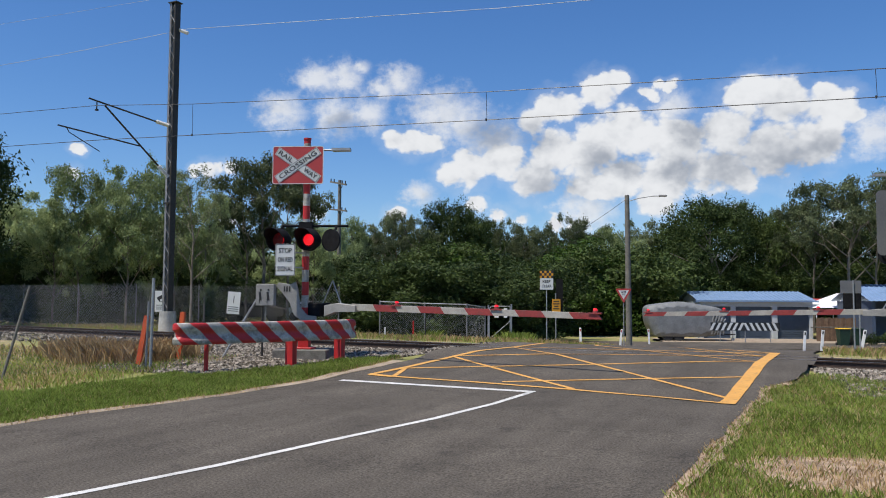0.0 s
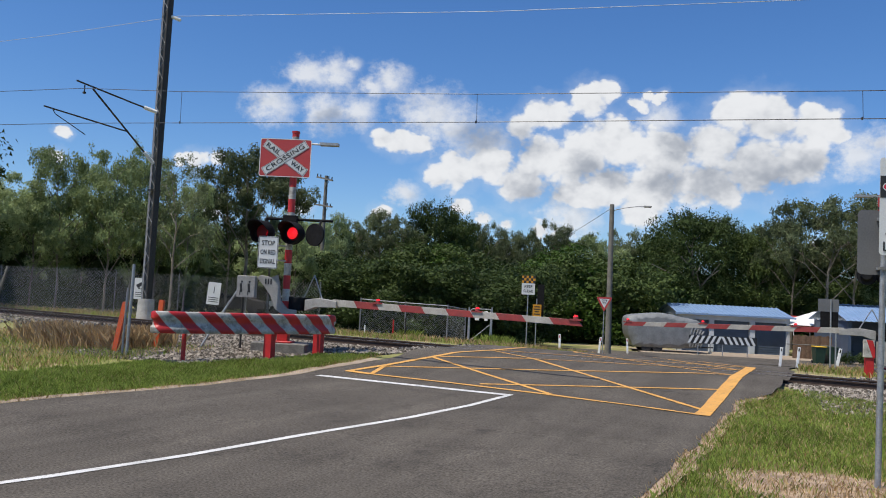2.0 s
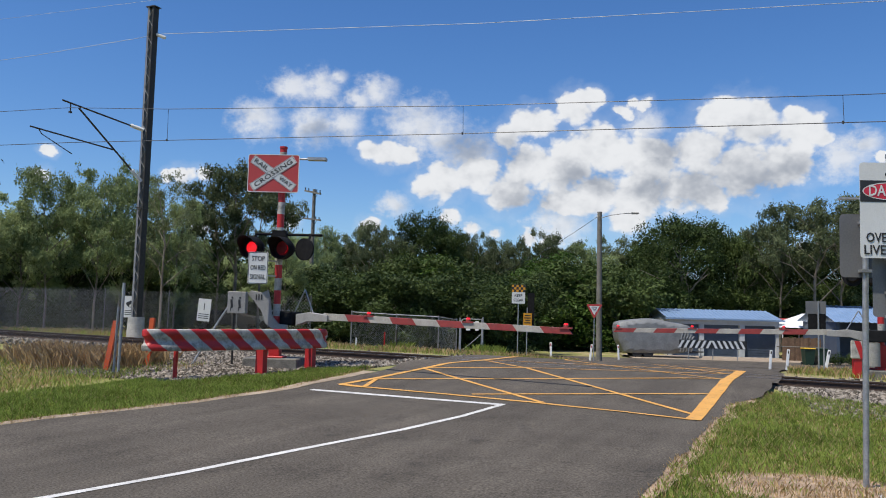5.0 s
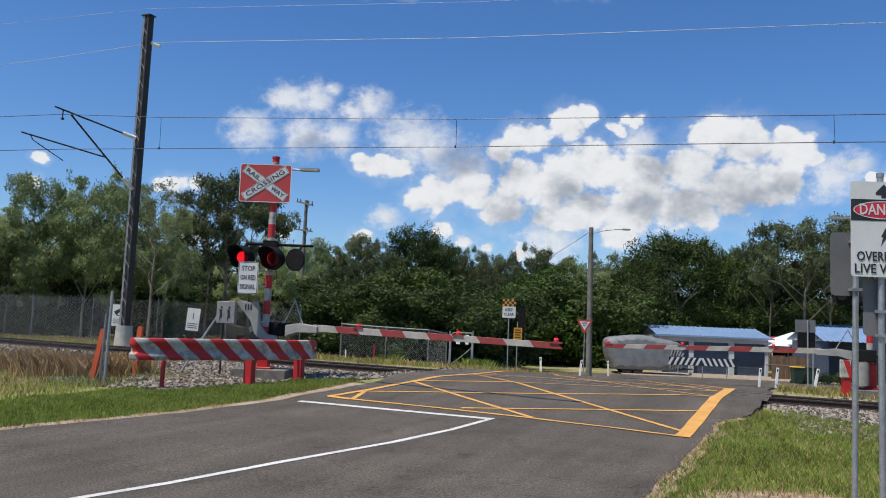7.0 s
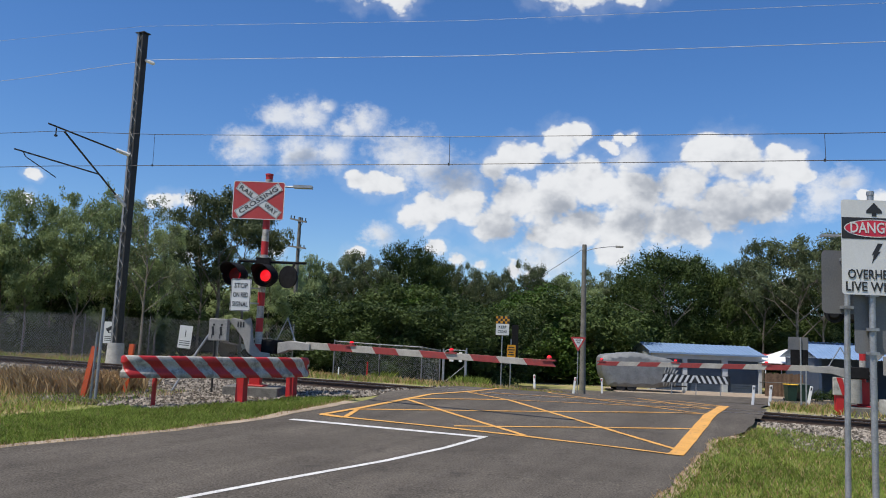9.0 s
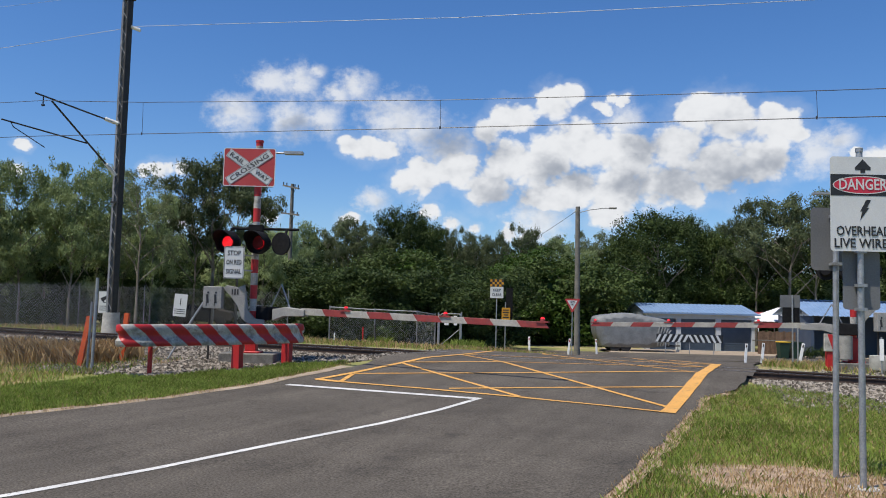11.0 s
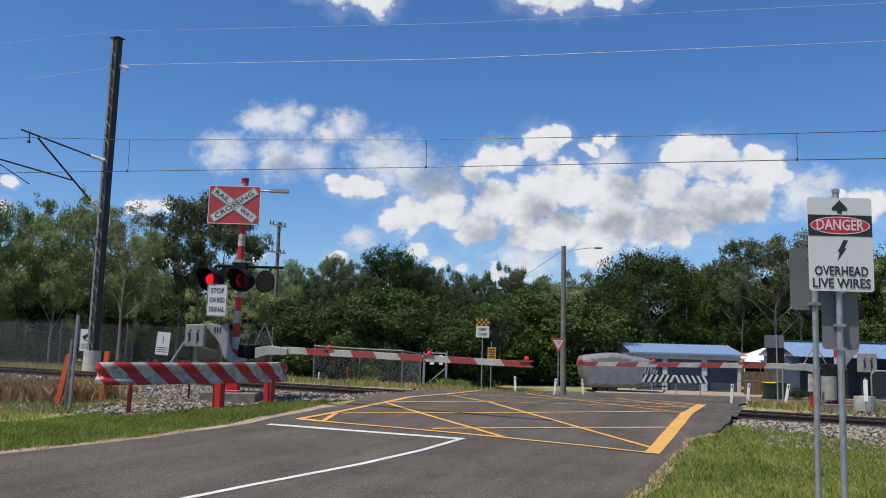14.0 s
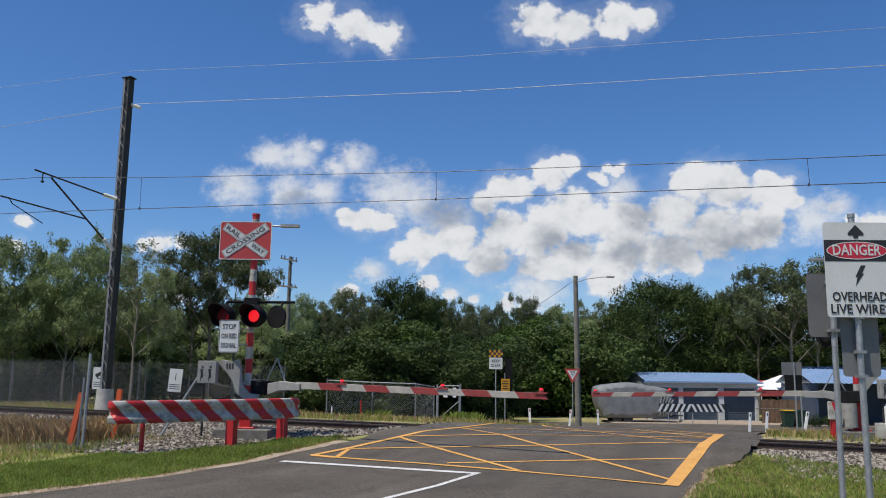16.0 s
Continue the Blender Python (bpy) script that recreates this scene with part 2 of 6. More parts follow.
LENSDULL = material("unlit red lens", (0.10, 0.004, 0.006), (0.16, 0.006, 0.01), 0.5, bump=0.02, spec=0.2)
CABINET = material("weathered grey cabinet", (0.22, 0.215, 0.20), (0.36, 0.35, 0.325), 0.65, 0.1, 6, 0.08, 40, fleck=((0.22, 0.21, 0.19), 6, 0.56, 0.6))
WOODPOLE = material("weathered hardwood pole", (0.10, 0.095, 0.08), (0.21, 0.195, 0.165), 0.9, 0, 4, 0.4, 30)
PORCELAIN = material("pale porcelain", (0.6, 0.6, 0.58), (0.75, 0.75, 0.72), 0.2, 0, 5, 0.0)
WIRE = material("dark wire", (0.03, 0.03, 0.032), (0.06, 0.06, 0.062), 0.5, 0.4, 5, 0.0)
BRIGHTWIRE = material("bright aluminium wire", (0.30, 0.31, 0.33), (0.40, 0.41, 0.43), 0.6, 0.2, 5, 0.0)
ROOFBLUE = material("blue painted steel roof", (0.17, 0.265, 0.41), (0.23, 0.33, 0.49), 0.4, 0.1, 1.5, 0.02, 30)
GARAGEWALL = material("light grey render", (0.42, 0.44, 0.47), (0.54, 0.56, 0.58), 0.8, 0, 2, 0.1, 60)
ROLLER = material("slate blue roller door", (0.055, 0.075, 0.11), (0.08, 0.105, 0.15), 0.5, 0.1, 2, 0.03)
TARP = material("grey silver cover cloth", (0.13, 0.137, 0.138), (0.22, 0.228, 0.23), 0.6, 0, 2.5, 0.5, 14)
RUBBER = material("black rubber", (0.015, 0.015, 0.015), (0.03, 0.03, 0.03), 0.8)
BIN = material("dark green plastic", (0.010, 0.03, 0.016), (0.018, 0.05, 0.025), 0.5)
YELLOWLID = material("yellow plastic", (0.7, 0.42, 0.02), (0.8, 0.5, 0.04), 0.5)
TIMBER = material("brown paling timber", (0.10, 0.06, 0.035), (0.20, 0.125, 0.075), 0.85, 0, 3, 0.3, 40, per_object=0.2)
BARK = material("grey brown bark", (0.085, 0.07, 0.055), (0.26, 0.23, 0.19), 0.95, 0, 3, 0.6, 18, per_object=0.15)
LEAF_DARK = material("dark eucalypt foliage", (0.026, 0.044, 0.013), (0.088, 0.124, 0.036), 0.55, 0, 0.5, 0, 3, per_object=0.25, per_island=0.13, translucent=0.2, spec=0.12)
LEAF_MID = material("olive green foliage", (0.145, 0.195, 0.08), (0.38, 0.45, 0.21), 0.55, 0, 0.5, 0, 3, per_object=0.25, per_island=0.13, translucent=0.32, spec=0.12)
LEAF_BRIGHT = material("fresh green foliage", (0.036, 0.072, 0.011), (0.11, 0.18, 0.034), 0.5, 0, 0.5, 0, 3, per_object=0.2, per_island=0.13, translucent=0.28, spec=0.15)
LEAF_GUM = material("grey green gum foliage", (0.055, 0.074, 0.034), (0.17, 0.20, 0.10), 0.5, 0, 0.5, 0, 3, per_object=0.2, per_island=0.13, translucent=0.28, spec=0.12)
GRASS = material("green grass", (0.15, 0.20, 0.036), (0.43, 0.52, 0.13), 0.6, 0, 0.7, 0, 4, per_island=0.45, translucent=0.45, spec=0.12)
DRYGRASS = material("dry straw grass", (0.36, 0.25, 0.125), (0.70, 0.53, 0.30), 0.85, 0, 0.8, 0, 4, per_island=0.5, translucent=0.45, spec=0.1)
STONE = material("grey ballast stone", (0.075, 0.064, 0.050), (0.33, 0.29, 0.24), 0.9, 0, 3, 0.15, 40, per_island=0.7, spec=0.2)
STONEBED = material("crushed stone and litter", (0.05, 0.04, 0.03), (0.30, 0.26, 0.21), 0.95, 0, 9, 0.8, 26, spread=(0.36, 0.62))
SLEEPER = material("grey concrete sleeper", (0.22, 0.21, 0.19), (0.36, 0.35, 0.32), 0.9, 0, 6, 0.2)
WHITELINE = material("white road paint", (0.50, 0.49, 0.46), (0.70, 0.69, 0.66), 0.7, 0, 3, 0.2, 90, fleck=((0.16, 0.16, 0.155), 14, 0.55, 0.65))
YELLOWLINE = material("yellow road paint", (0.56, 0.28, 0.055), (0.72, 0.38, 0.09), 0.7, 0, 3, 0.2, 90, fleck=((0.15, 0.12, 0.08), 12, 0.54, 0.65))
# boom paints: base colours lowered to hold the partial shade on the boom, plus flecks
BOOMRED = material("shade-dimmed boom red", (0.20, 0.026, 0.024), (0.32, 0.048, 0.042), 0.55, 0, 4, 0.05, 40, fleck=((0.16, 0.05, 0.045), 6, 0.55, 0.7))
BOOMWHITE = material("shade-dimmed dirty boom white", (0.28, 0.26, 0.225), (0.43, 0.41, 0.36), 0.6, 0, 4, 0.05, 40, fleck=((0.26, 0.24, 0.21), 5, 0.54, 0.6))
CARPAINT = material("white car paint", (0.68, 0.68, 0.68), (0.76, 0.76, 0.76), 0.25, 0, 2, 0, coat=0.5)
DARKGLASS = material("dark window glass", (0.012, 0.014, 0.016), (0.02, 0.024, 0.028), 0.08, 0, 2, 0)


def asphalt_material():
    m = material("worn asphalt", (0.062, 0.054, 0.044), (0.112, 0.098, 0.080), 0.9, 0, 0.8, 0.5, 240, spec=0.2, spread=(0.3, 0.7), fleck=((0.036, 0.032, 0.028), 2.2, 0.565, 0.5))
    nt = m.node_tree
    N, L = nt.nodes.new, nt.links.new
    b = nt.nodes["Principled BSDF"]
    src = b.inputs["Base Color"].links[0].from_socket
    co = N("ShaderNodeTexCoord")
    grain = N("ShaderNodeTexNoise")
    grain.inputs["Scale"].default_value, grain.inputs["Detail"].default_value = 42, 6
    stretch = N("ShaderNodeMapping")
    stretch.inputs["Scale"].default_value = (2.6, 0.22, 1)
    tracks = N("ShaderNodeTexNoise")
    tracks.inputs["Scale"].default_value, tracks.inputs["Detail"].default_value = 0.9, 9
    L(co.outputs["Object"], grain.inputs["Vector"])
    L(co.outputs["Object"], stretch.inputs["Vector"])
    L(stretch.outputs[0], tracks.inputs["Vector"])
    lift = N("ShaderNodeMapRange")
    lift.inputs[1].default_value, lift.inputs[2].default_value, lift.inputs[3].default_value, lift.inputs[4].default_value = 0.3, 0.7, 0.84, 1.18
    L(tracks.outputs["Fac"], lift.inputs[0])
    speck = N("ShaderNodeMapRange")
    speck.inputs[1].default_value, speck.inputs[2].default_value, speck.inputs[3].default_value, speck.inputs[4].default_value = 0.32, 0.70, 0.5, 1.7
    L(grain.outputs["Fac"], speck.inputs[0])
    k = N("ShaderNodeMath")
    k.operation = "MULTIPLY"
    L(lift.outputs[0], k.inputs[0])
    L(speck.outputs[0], k.inputs[1])
    sc = N("ShaderNodeVectorMath")
    sc.operation = "SCALE"
    L(src, sc.inputs[0])
    L(k.outputs[0], sc.inputs["Scale"])
    L(sc.outputs[0], b.inputs["Base Color"])
    return m


def ground_material():
    """Lawn, straw and bare soil, mixed by broad and fine noise."""
    m = material("grass and soil", (0.13, 0.15, 0.035), (0.30, 0.27, 0.09), 0.95, 0, 0.35, 0.5, 30, spread=(0.3, 0.7), fleck=((0.42, 0.31, 0.19), 0.45, 0.5, 0.8))
    return m


ASPHALT, SOIL = asphalt_material(), ground_material()
PALESOIL = material("pale sandy soil", (0.20, 0.15, 0.10), (0.42, 0.34, 0.25), 0.95, 0, 2.5, 0.4, 60)
MULCH = material("brown dead grass and soil", (0.17, 0.115, 0.075), (0.46, 0.34, 0.225), 0.95, 0, 5, 0.6, 40, spread=(0.38, 0.62))


# ---- mesh tools ----
class Shape:
    """Collects vertices and faces of one mesh."""

    def __init__(self):
        self.v, self.f, self.m = [], [], []

    def add(self, verts, faces, mi=0):
        n = len(self.v)
        self.v += [tuple(p) for p in verts]
        self.f += [tuple(i + n for i in f) for f in faces]
        self.m += [mi] * len(faces)
        return self

    def box(self, x, y, z, sx, sy, sz, turn=None, mi=0):
        """A box with its base centre at (x, y, z)."""
        vs = [Vector((a * sx / 2, b * sy / 2, c * sz)) for c in (0, 1) for b in (-1, 1) for a in (-1, 1)]
        if turn is not None:
            vs = [turn @ p for p in vs]
        return self.add([p + Vector((x, y, z)) for p in vs], [(0, 2, 3, 1), (4, 5, 7, 6), (0, 1, 5, 4), (2, 6, 7, 3), (0, 4, 6, 2), (1, 3, 7, 5)], mi)

    def rod(self, p, q, r, r2=None, n=10, caps=True, mi=0):
        """A round bar from p to q."""
        p, q = Vector(p), Vector(q)
        r2 = r if r2 is None else r2
        d = (q - p).normalized()
        a = d.orthogonal().normalized()
        b = d.cross(a)
        ring = [a * math.cos(i * math.tau / n) + b * math.sin(i * math.tau / n) for i in range(n)]
        faces = [(i, (i + 1) % n, n + (i + 1) % n, n + i) for i in range(n)]
        if caps:
            faces += [tuple(range(n - 1, -1, -1)), tuple(range(n, 2 * n))]
        return self.add([p + k * r for k in ring] + [q + k * r2 for k in ring], faces, mi)

    def pipe(self, points, r, n=8, mi=0):
        for p, q in zip(points, points[1:]):
            self.rod(p, q, r, n=n, mi=mi)
        return self

    def prism(self, outline, axis, depth, mi=0):
        """outline: points in 3D, pushed by depth along axis."""
        o = [Vector(p) for p in outline]
        k = Vector(axis) * depth
        n = len(o)
        return self.add(o + [p + k for p in o], [tuple(range(n - 1, -1, -1)), tuple(range(n, 2 * n))] + [(i, (i + 1) % n, n + (i + 1) % n, n + i) for i in range(n)], mi)

    def loft(self, rings, close=True, mi=0):
        n = len(rings[0])
        faces = []
        for j in range(len(rings) - 1):
            for i in range(n if close else n - 1):
                faces.append((j * n + i, j * n + (i + 1) % n, (j + 1) * n + (i + 1) % n, (j + 1) * n + i))
        return self.add([p for r in rings for p in r], faces, mi)

    def mesh(self, name, mats, smooth=False, bevel=0.0):
        me = bpy.data.meshes.new(name)
        me.from_pydata(self.v, [], self.f)
        mats = mats if isinstance(mats, (list, tuple)) else [mats]
        for m in mats:
            me.materials.append(m)
        if len(mats) > 1:
            me.polygons.foreach_set("material_index", self.m)
        if bevel or smooth:
            bm = bmesh.new()
            bm.from_mesh(me)
            bmesh.ops.recalc_face_normals(bm, faces=bm.faces)
            if bevel:
                sharp = [e for e in bm.edges if len(e.link_faces) == 2 and e.calc_face_angle(0) > 0.6]
                bmesh.ops.bevel(bm, geom=sharp, offset=bevel, segments=1, affect="EDGES", clamp_overlap=True)
            if smooth:
                for f in bm.faces:
                    f.smooth = True
                for e in bm.edges:
                    if len(e.link_faces) == 2 and e.calc_face_angle(0) > 0.7:
                        e.smooth = False
            bm.to_mesh(me)
            bm.free()
        me.update()
        return me


def thing(name, m, label, category, group="", kind=""):
    ob = new(name)
    ob.empty_display_size = 0.2
    ob.matrix_basis = m
    return tagged(ob, label, category, group, kind)


def part(name, shape, mats, parent, label="", smooth=False, bevel=0.0, m=None):
    ob = new(name, shape.mesh(name, mats, smooth, bevel))
    ob.parent = parent
    if m is not None:
        ob.matrix_basis = m
    return tagged(ob, label)


def solo(name, shape, mats, label, category, kind="", smooth=False, bevel=0.0, m=None):
    ob = new(name, shape.mesh(name, mats, smooth, bevel))
    if m is not None:
        ob.matrix_basis = m
    return tagged(ob, label, category, kind=kind)


def text_part(name, words, size, mats, parent, m, width=None, thick=0.0015):
    """Raised flat letters, centred, read along +x with up +z, facing -y."""
    cu = bpy.data.curves.new(name, "FONT")
    cu.body, cu.size, cu.align_x, cu.align_y, cu.extrude, cu.resolution_u = words, size, "CENTER", "CENTER", thick, 2
    cu.offset = size * 0.013
    tmp = bpy.data.objects.new(name, cu)
    scene.collection.objects.link(tmp)
    me = bpy.data.meshes.new_from_object(tmp)
    bpy.data.objects.remove(tmp)
    me.name = name
    xs = [v.co.x for v in me.vertices]
    k = width / (max(xs) - min(xs)) if width else 1.0
    mid = (max(xs) + min(xs)) / 2
    for v in me.vertices:
        x, y, z = v.co
        v.co = ((x - mid) * k, -z, y)
    me.materials.clear()
    me.materials.append(mats)
    ob = new(name, me)
    ob.parent = parent
    ob.matrix_basis = m
    return ob


def plate(w, h, r=0.03, t=0.004, n=4):
    """A sign plate with rounded corners in the xz plane, facing -y, centred."""
    pts = []
    for cx, cz, a0 in ((w / 2 - r, h / 2 - r, 0), (-w / 2 + r, h / 2 - r, 90), (-w / 2 + r, -h / 2 + r, 180), (w / 2 - r, -h / 2 + r, 270)):
        for i in range(n + 1):
            a = radians(a0 + 90 * i / n)
            pts.append((cx + r * math.cos(a), -t, cz + r * math.sin(a)))
    return pts


def sign_plate(w, h, r=0.03, t=0.004):
    return Shape().prism(plate(w, h, r, t), (0, 1, 0), t)


# ---- lie of the land ----
S_KEYS = [-400, -14, -7, -2.2, 2.2, 7, 12, 19, 26, 400]
Z_KEYS = [0, 0, 0.14, 0.446, 0.446, 0.19, -0.1, -0.52, -0.8, -0.8]
TRACK_SLOPE = 0.07
RAIL_FALL = 0.0125


def track_y(x):
    return 20.15 + TRACK_SLOPE * (x + 8.6)


def rail_z(x):
    return 0.45 - RAIL_FALL * max(-60, min(60, x + 8.6))


def road_z(x, y):
    s = y - track_y(x)
    z = float(np.interp(s, S_KEYS, Z_KEYS))
    if s > 2.2 and x < -17:
        w = min(1.0, (-17 - x) / 12)
        w = w * w * (3 - 2 * w)
        z = z * (1 - w) + max(z, 0.2) * w
    return z - RAIL_FALL * max(-60, min(60, x + 8.6)) * math.exp(-(s / 7) ** 2)


def ground_z(x, y):
    s = y - track_y(x)
    bump = 0.05 * (noise.noise((x * 0.35, y * 0.35, 3.1)) + 0.6 * noise.noise((x * 1.1, y * 1.1, 7.7)))
    near_road = -9.6 < x < -1.3 or s > 12
    dip = 0.0 if -9.6 < x < -1.3 else -0.16 * math.exp(-(s / 2.6) ** 2)
    return road_z(x, y) - 0.05 + dip + (0 if near_road else bump * min(1, max(0, min(abs(x + 9.6), abs(x + 1.3)) / 0.8)))


def axis_steps(lo, hi, fine_lo, fine_hi, fine, coarse):
    out, x = [], lo
    while x < hi:
        out.append(x)
        if fine_lo <= x < fine_hi:
            x += fine
        else:
            gap = (fine_lo - x) if x < fine_lo else (x - fine_hi)
            step = max(fine, min(coarse, 0.25 * abs(gap) + fine))
            x += step
            if out[-1] < fine_lo < x:
                x = fine_lo
    out.append(hi)
    return out


def sheet(xs, ys, z, lift=0.0):
    s = Shape()
    vs = [(x, y, z(x, y) + lift) for y in ys for x in xs]
    n = len(xs)
    fs = [(j * n + i, j * n + i + 1, (j + 1) * n + i + 1, (j + 1) * n + i) for j in range(len(ys) - 1) for i in range(n - 1)]
    return s.add(vs, fs)


def build_ground():
    xs = axis_steps(-1500, 1500, -20, 9, 0.35, 120)
    ys = axis_steps(-600, 2500, -4, 34, 0.35, 120)
    solo("ground", sheet(xs, ys, ground_z), SOIL, "grassy verge and bare soil beside the railway", "ground", "structure", smooth=True)


EDGE_Y = [-60, 8.1, 9.6, 12.0, 13.7, 15.0, 16.5, 17.6, 22.5, 24]
EDGE_L = [-9.7, -9.7, -9.3, -9.05, -9.05, -8.9, -8.85, -9.15, -9.15, -9.3]
EDGE_R = [-1.55, -1.55, -1.52, -1.5, -1.5, -1.45, -1.0, -0.9, -0.9, -1.0]


def road_half(y):
    """Left and right edges of the approach road, with a ragged margin."""
    l = float(np.interp(y, EDGE_Y, EDGE_L)) - 0.07 * noise.noise((0, y * 0.9, 1)) - 0.05 * noise.noise((0, y * 3.1, 1))
    r = float(np.interp(y, EDGE_Y, EDGE_R)) + 0.08 * noise.noise((5, y * 0.9, 1)) + 0.06 * noise.noise((5, y * 3.1, 1))
    if y > 30:
        r += 0.09 * (y - 30) ** 1.6
        l -= 0.02 * (y - 30) ** 1.6
    return l, r


def ballast_edge(y):
    """Where the ballast beside the signal gives way to the grass strip."""
    return float(np.interp(y, (12.5, 12.7, 14.3, 15.75, 16.6, 17.8, 19), (-11.8, -11.6, -11.0, -10.35, -9.4, -9.05, -9.0))) + 0.18 * noise.noise((y * 1.7, 3, 3))


def strip(edges, ys, z, lift, n=16):
    s = Shape()
    vs = []
    for y in ys:
        l, r = edges(y)
        vs += [(l + (r - l) * i / n, y, z(l + (r - l) * i / n, y) + lift) for i in range(n + 1)]
    fs = [(j * (n + 1) + i, j * (n + 1) + i + 1, (j + 1) * (n + 1) + i + 1, (j + 1) * (n + 1) + i) for j in range(len(ys) - 1) for i in range(n)]
    return s.add(vs, fs)


STREET_TURN = radians(21)


def street_point(a, b):
    """Along and across the far street."""
    c, s = math.cos(STREET_TURN), math.sin(STREET_TURN)
    return -8.5 + a * c - b * s, 48.0 + a * s + b * c


def build_roads():
    ys = [-60 + 2 * i for i in range(30)] + [0.35 * i for i in range(132)]
    solo("road", strip(road_half, ys, road_z, 0.0), ASPHALT, "worn grey asphalt road over the level crossing", "road", "structure", smooth=True)
    s = Shape()
    aa, bb = [-9 + 3 * i for i in range(44)], [-3.6 + 0.9 * i for i in range(9)]
    vs = []
    for b in bb:
        for a in aa:
            x, y = street_point(a, b)
            vs.append((x, y, road_z(x, y) + 0.006))
    n = len(aa)
    s.add(vs, [(j * n + i, j * n + i + 1, (j + 1) * n + i + 1, (j + 1) * n + i) for j in range(len(bb) - 1) for i in range(n - 1)])
    solo("road_street", s, ASPHALT, "grey asphalt side street beyond the railway", "road", "structure", smooth=True)
    s = Shape()
    vs = []
    aa, bb = [-0.6 + 1.5 * i for i in range(21)], [3.4 + 0.8 * i for i in range(8)]
    for b in bb:
        for a in aa:
            x, y = street_point(a, b)
            vs.append((x, y, road_z(x, y) + 0.012))
    n = len(aa)
    s.add(vs, [(j * n + i, j * n + i + 1, (j + 1) * n + i + 1, (j + 1) * n + i) for j in range(len(bb) - 1) for i in range(n - 1)])
    solo("pavement_driveway", s, PALESOIL, "pale gravel driveway before the garages", "driveway", "structure", smooth=True)
    # sandy margin on both sides of the approach
    for name, k, w in (("trim_margin_a", 0, -0.42), ("trim_margin_b", 1, 0.25)):
        def edges(y, k=k, w=w):
            e = road_half(y)[k]
            o = e + w * (0.75 + 0.5 * noise.noise((k * 9, y * 0.7, 4)) + 0.3 * noise.noise((k * 9, y * 2.3, 4)))
            return (min(o, e + 0.06), max(o, e - 0.06)) if k == 0 else (e - 0.06, o)
        solo(name, strip(edges, [0.3 * i for i in range(54)], road_z, -0.008, 3), PALESOIL if k == 0 else MULCH, "pale sandy soil along the asphalt edge", "road margin", "structure")


def ribbon(points, width, lift=0.006, step=0.25):
    """A painted line that lies on the road."""
    pts = []
    for p, q in zip(points, points[1:]):
        p, q = Vector(p), Vector(q)
        n = max(1, int((q - p).length / step))
        pts += [p.lerp(q, i / n) for i in range(n)]
    pts.append(Vector(points[-1]))
    s, vs = Shape(), []
    for i, p in enumerate(pts):
        d = (pts[min(i + 1, len(pts) - 1)] - pts[max(i - 1, 0)]).normalized()
        side = Vector((-d.y, d.x)) * width / 2
        wob = 1 + 0.12 * noise.noise((p.x * 2, p.y * 2, 2))
        for k in (-1, 1):
            a = p + side * k * wob
            vs.append((a.x, a.y, road_z(a.x, a.y) + lift))
    return s.add(vs, [(2 * i, 2 * i + 2, 2 * i + 3, 2 * i + 1) for i in range(len(pts) - 1)])


def build_markings():
    marks = thing("road_marking_box", pose(0, 0, 0), "yellow cross-hatched keep-clear box painted across the crossing", "road marking", kind="structure")
    l, r, n = -8.53, -1.8, 13.15
    part("edge_line", ribbon([(r, n - 0.1), (r, 22.2)], 0.24, 0.012), YELLOWLINE, marks)
    part("edge_line", ribbon([(l, 13.8), (-8.34, 15.0), (-8.14, 17.1), (-7.92, 20.0), (-7.9, 24.4)], 0.14, 0.012), YELLOWLINE, marks)
    part("edge_line", ribbon([(-7.97, 13.76), (-6.2, 13.72), (-4.4, 13.6), (-3.0, 13.4), (r, n - 0.05)], 0.1, 0.012), YELLOWLINE, marks)
    part("edge_line", ribbon([(l, 13.84), (-7.97, 13.76)], 0.16, 0.012), YELLOWLINE, marks)
    part("edge_line", ribbon([(-7.97, 13.76), (-8.28, 14.8)], 0.1, 0.011), YELLOWLINE, marks)
    part("edge_line", ribbon([(-7.9, 24.3), (-5.0, 23.6), (r, 22.1)], 0.1, 0.012), YELLOWLINE, marks)
    for a, b in (((-8.14, 16.8), (-4.38, 13.68)), ((-7.85, 19.8), (-3.92, 15.87)), ((-3.92, 15.87), (r, 13.65)), ((-6.37, 22.2), (r, 18.6)), ((-6.37, 22.2), (-6.9, 24.0)), ((-5.8, 13.95), (r, 16.25)),
                 ((-8.28, 14.85), (-5.31, 16.55)), ((-5.31, 16.55), (r, 18.85)), ((-8.1, 17.0), (r, 20.9)), ((-7.9, 20.1), (r, 22.0)), ((-4.6, 23.2), (r, 20.6))):
        part("hatch_line", ribbon([a, b], 0.095, 0.009), YELLOWLINE, marks)
    solo("road_marking_stop", ribbon([(-8.66, 13.0), (-4.85, 13.06)], 0.2, 0.008), WHITELINE, "white stop line before the crossing", "road marking", "structure")
    solo("road_marking_centre", ribbon([(-4.9, 13.04), (-4.93, 11.46), (-5.1, 9.86), (-5.48, 7.88), (-5.73, 6.36), (-5.95, 4.99), (-6.6, 2.2), (-7.6, -1.0)], 0.10, 0.006), WHITELINE,
         "white centre line on the asphalt", "road marking", "structure")


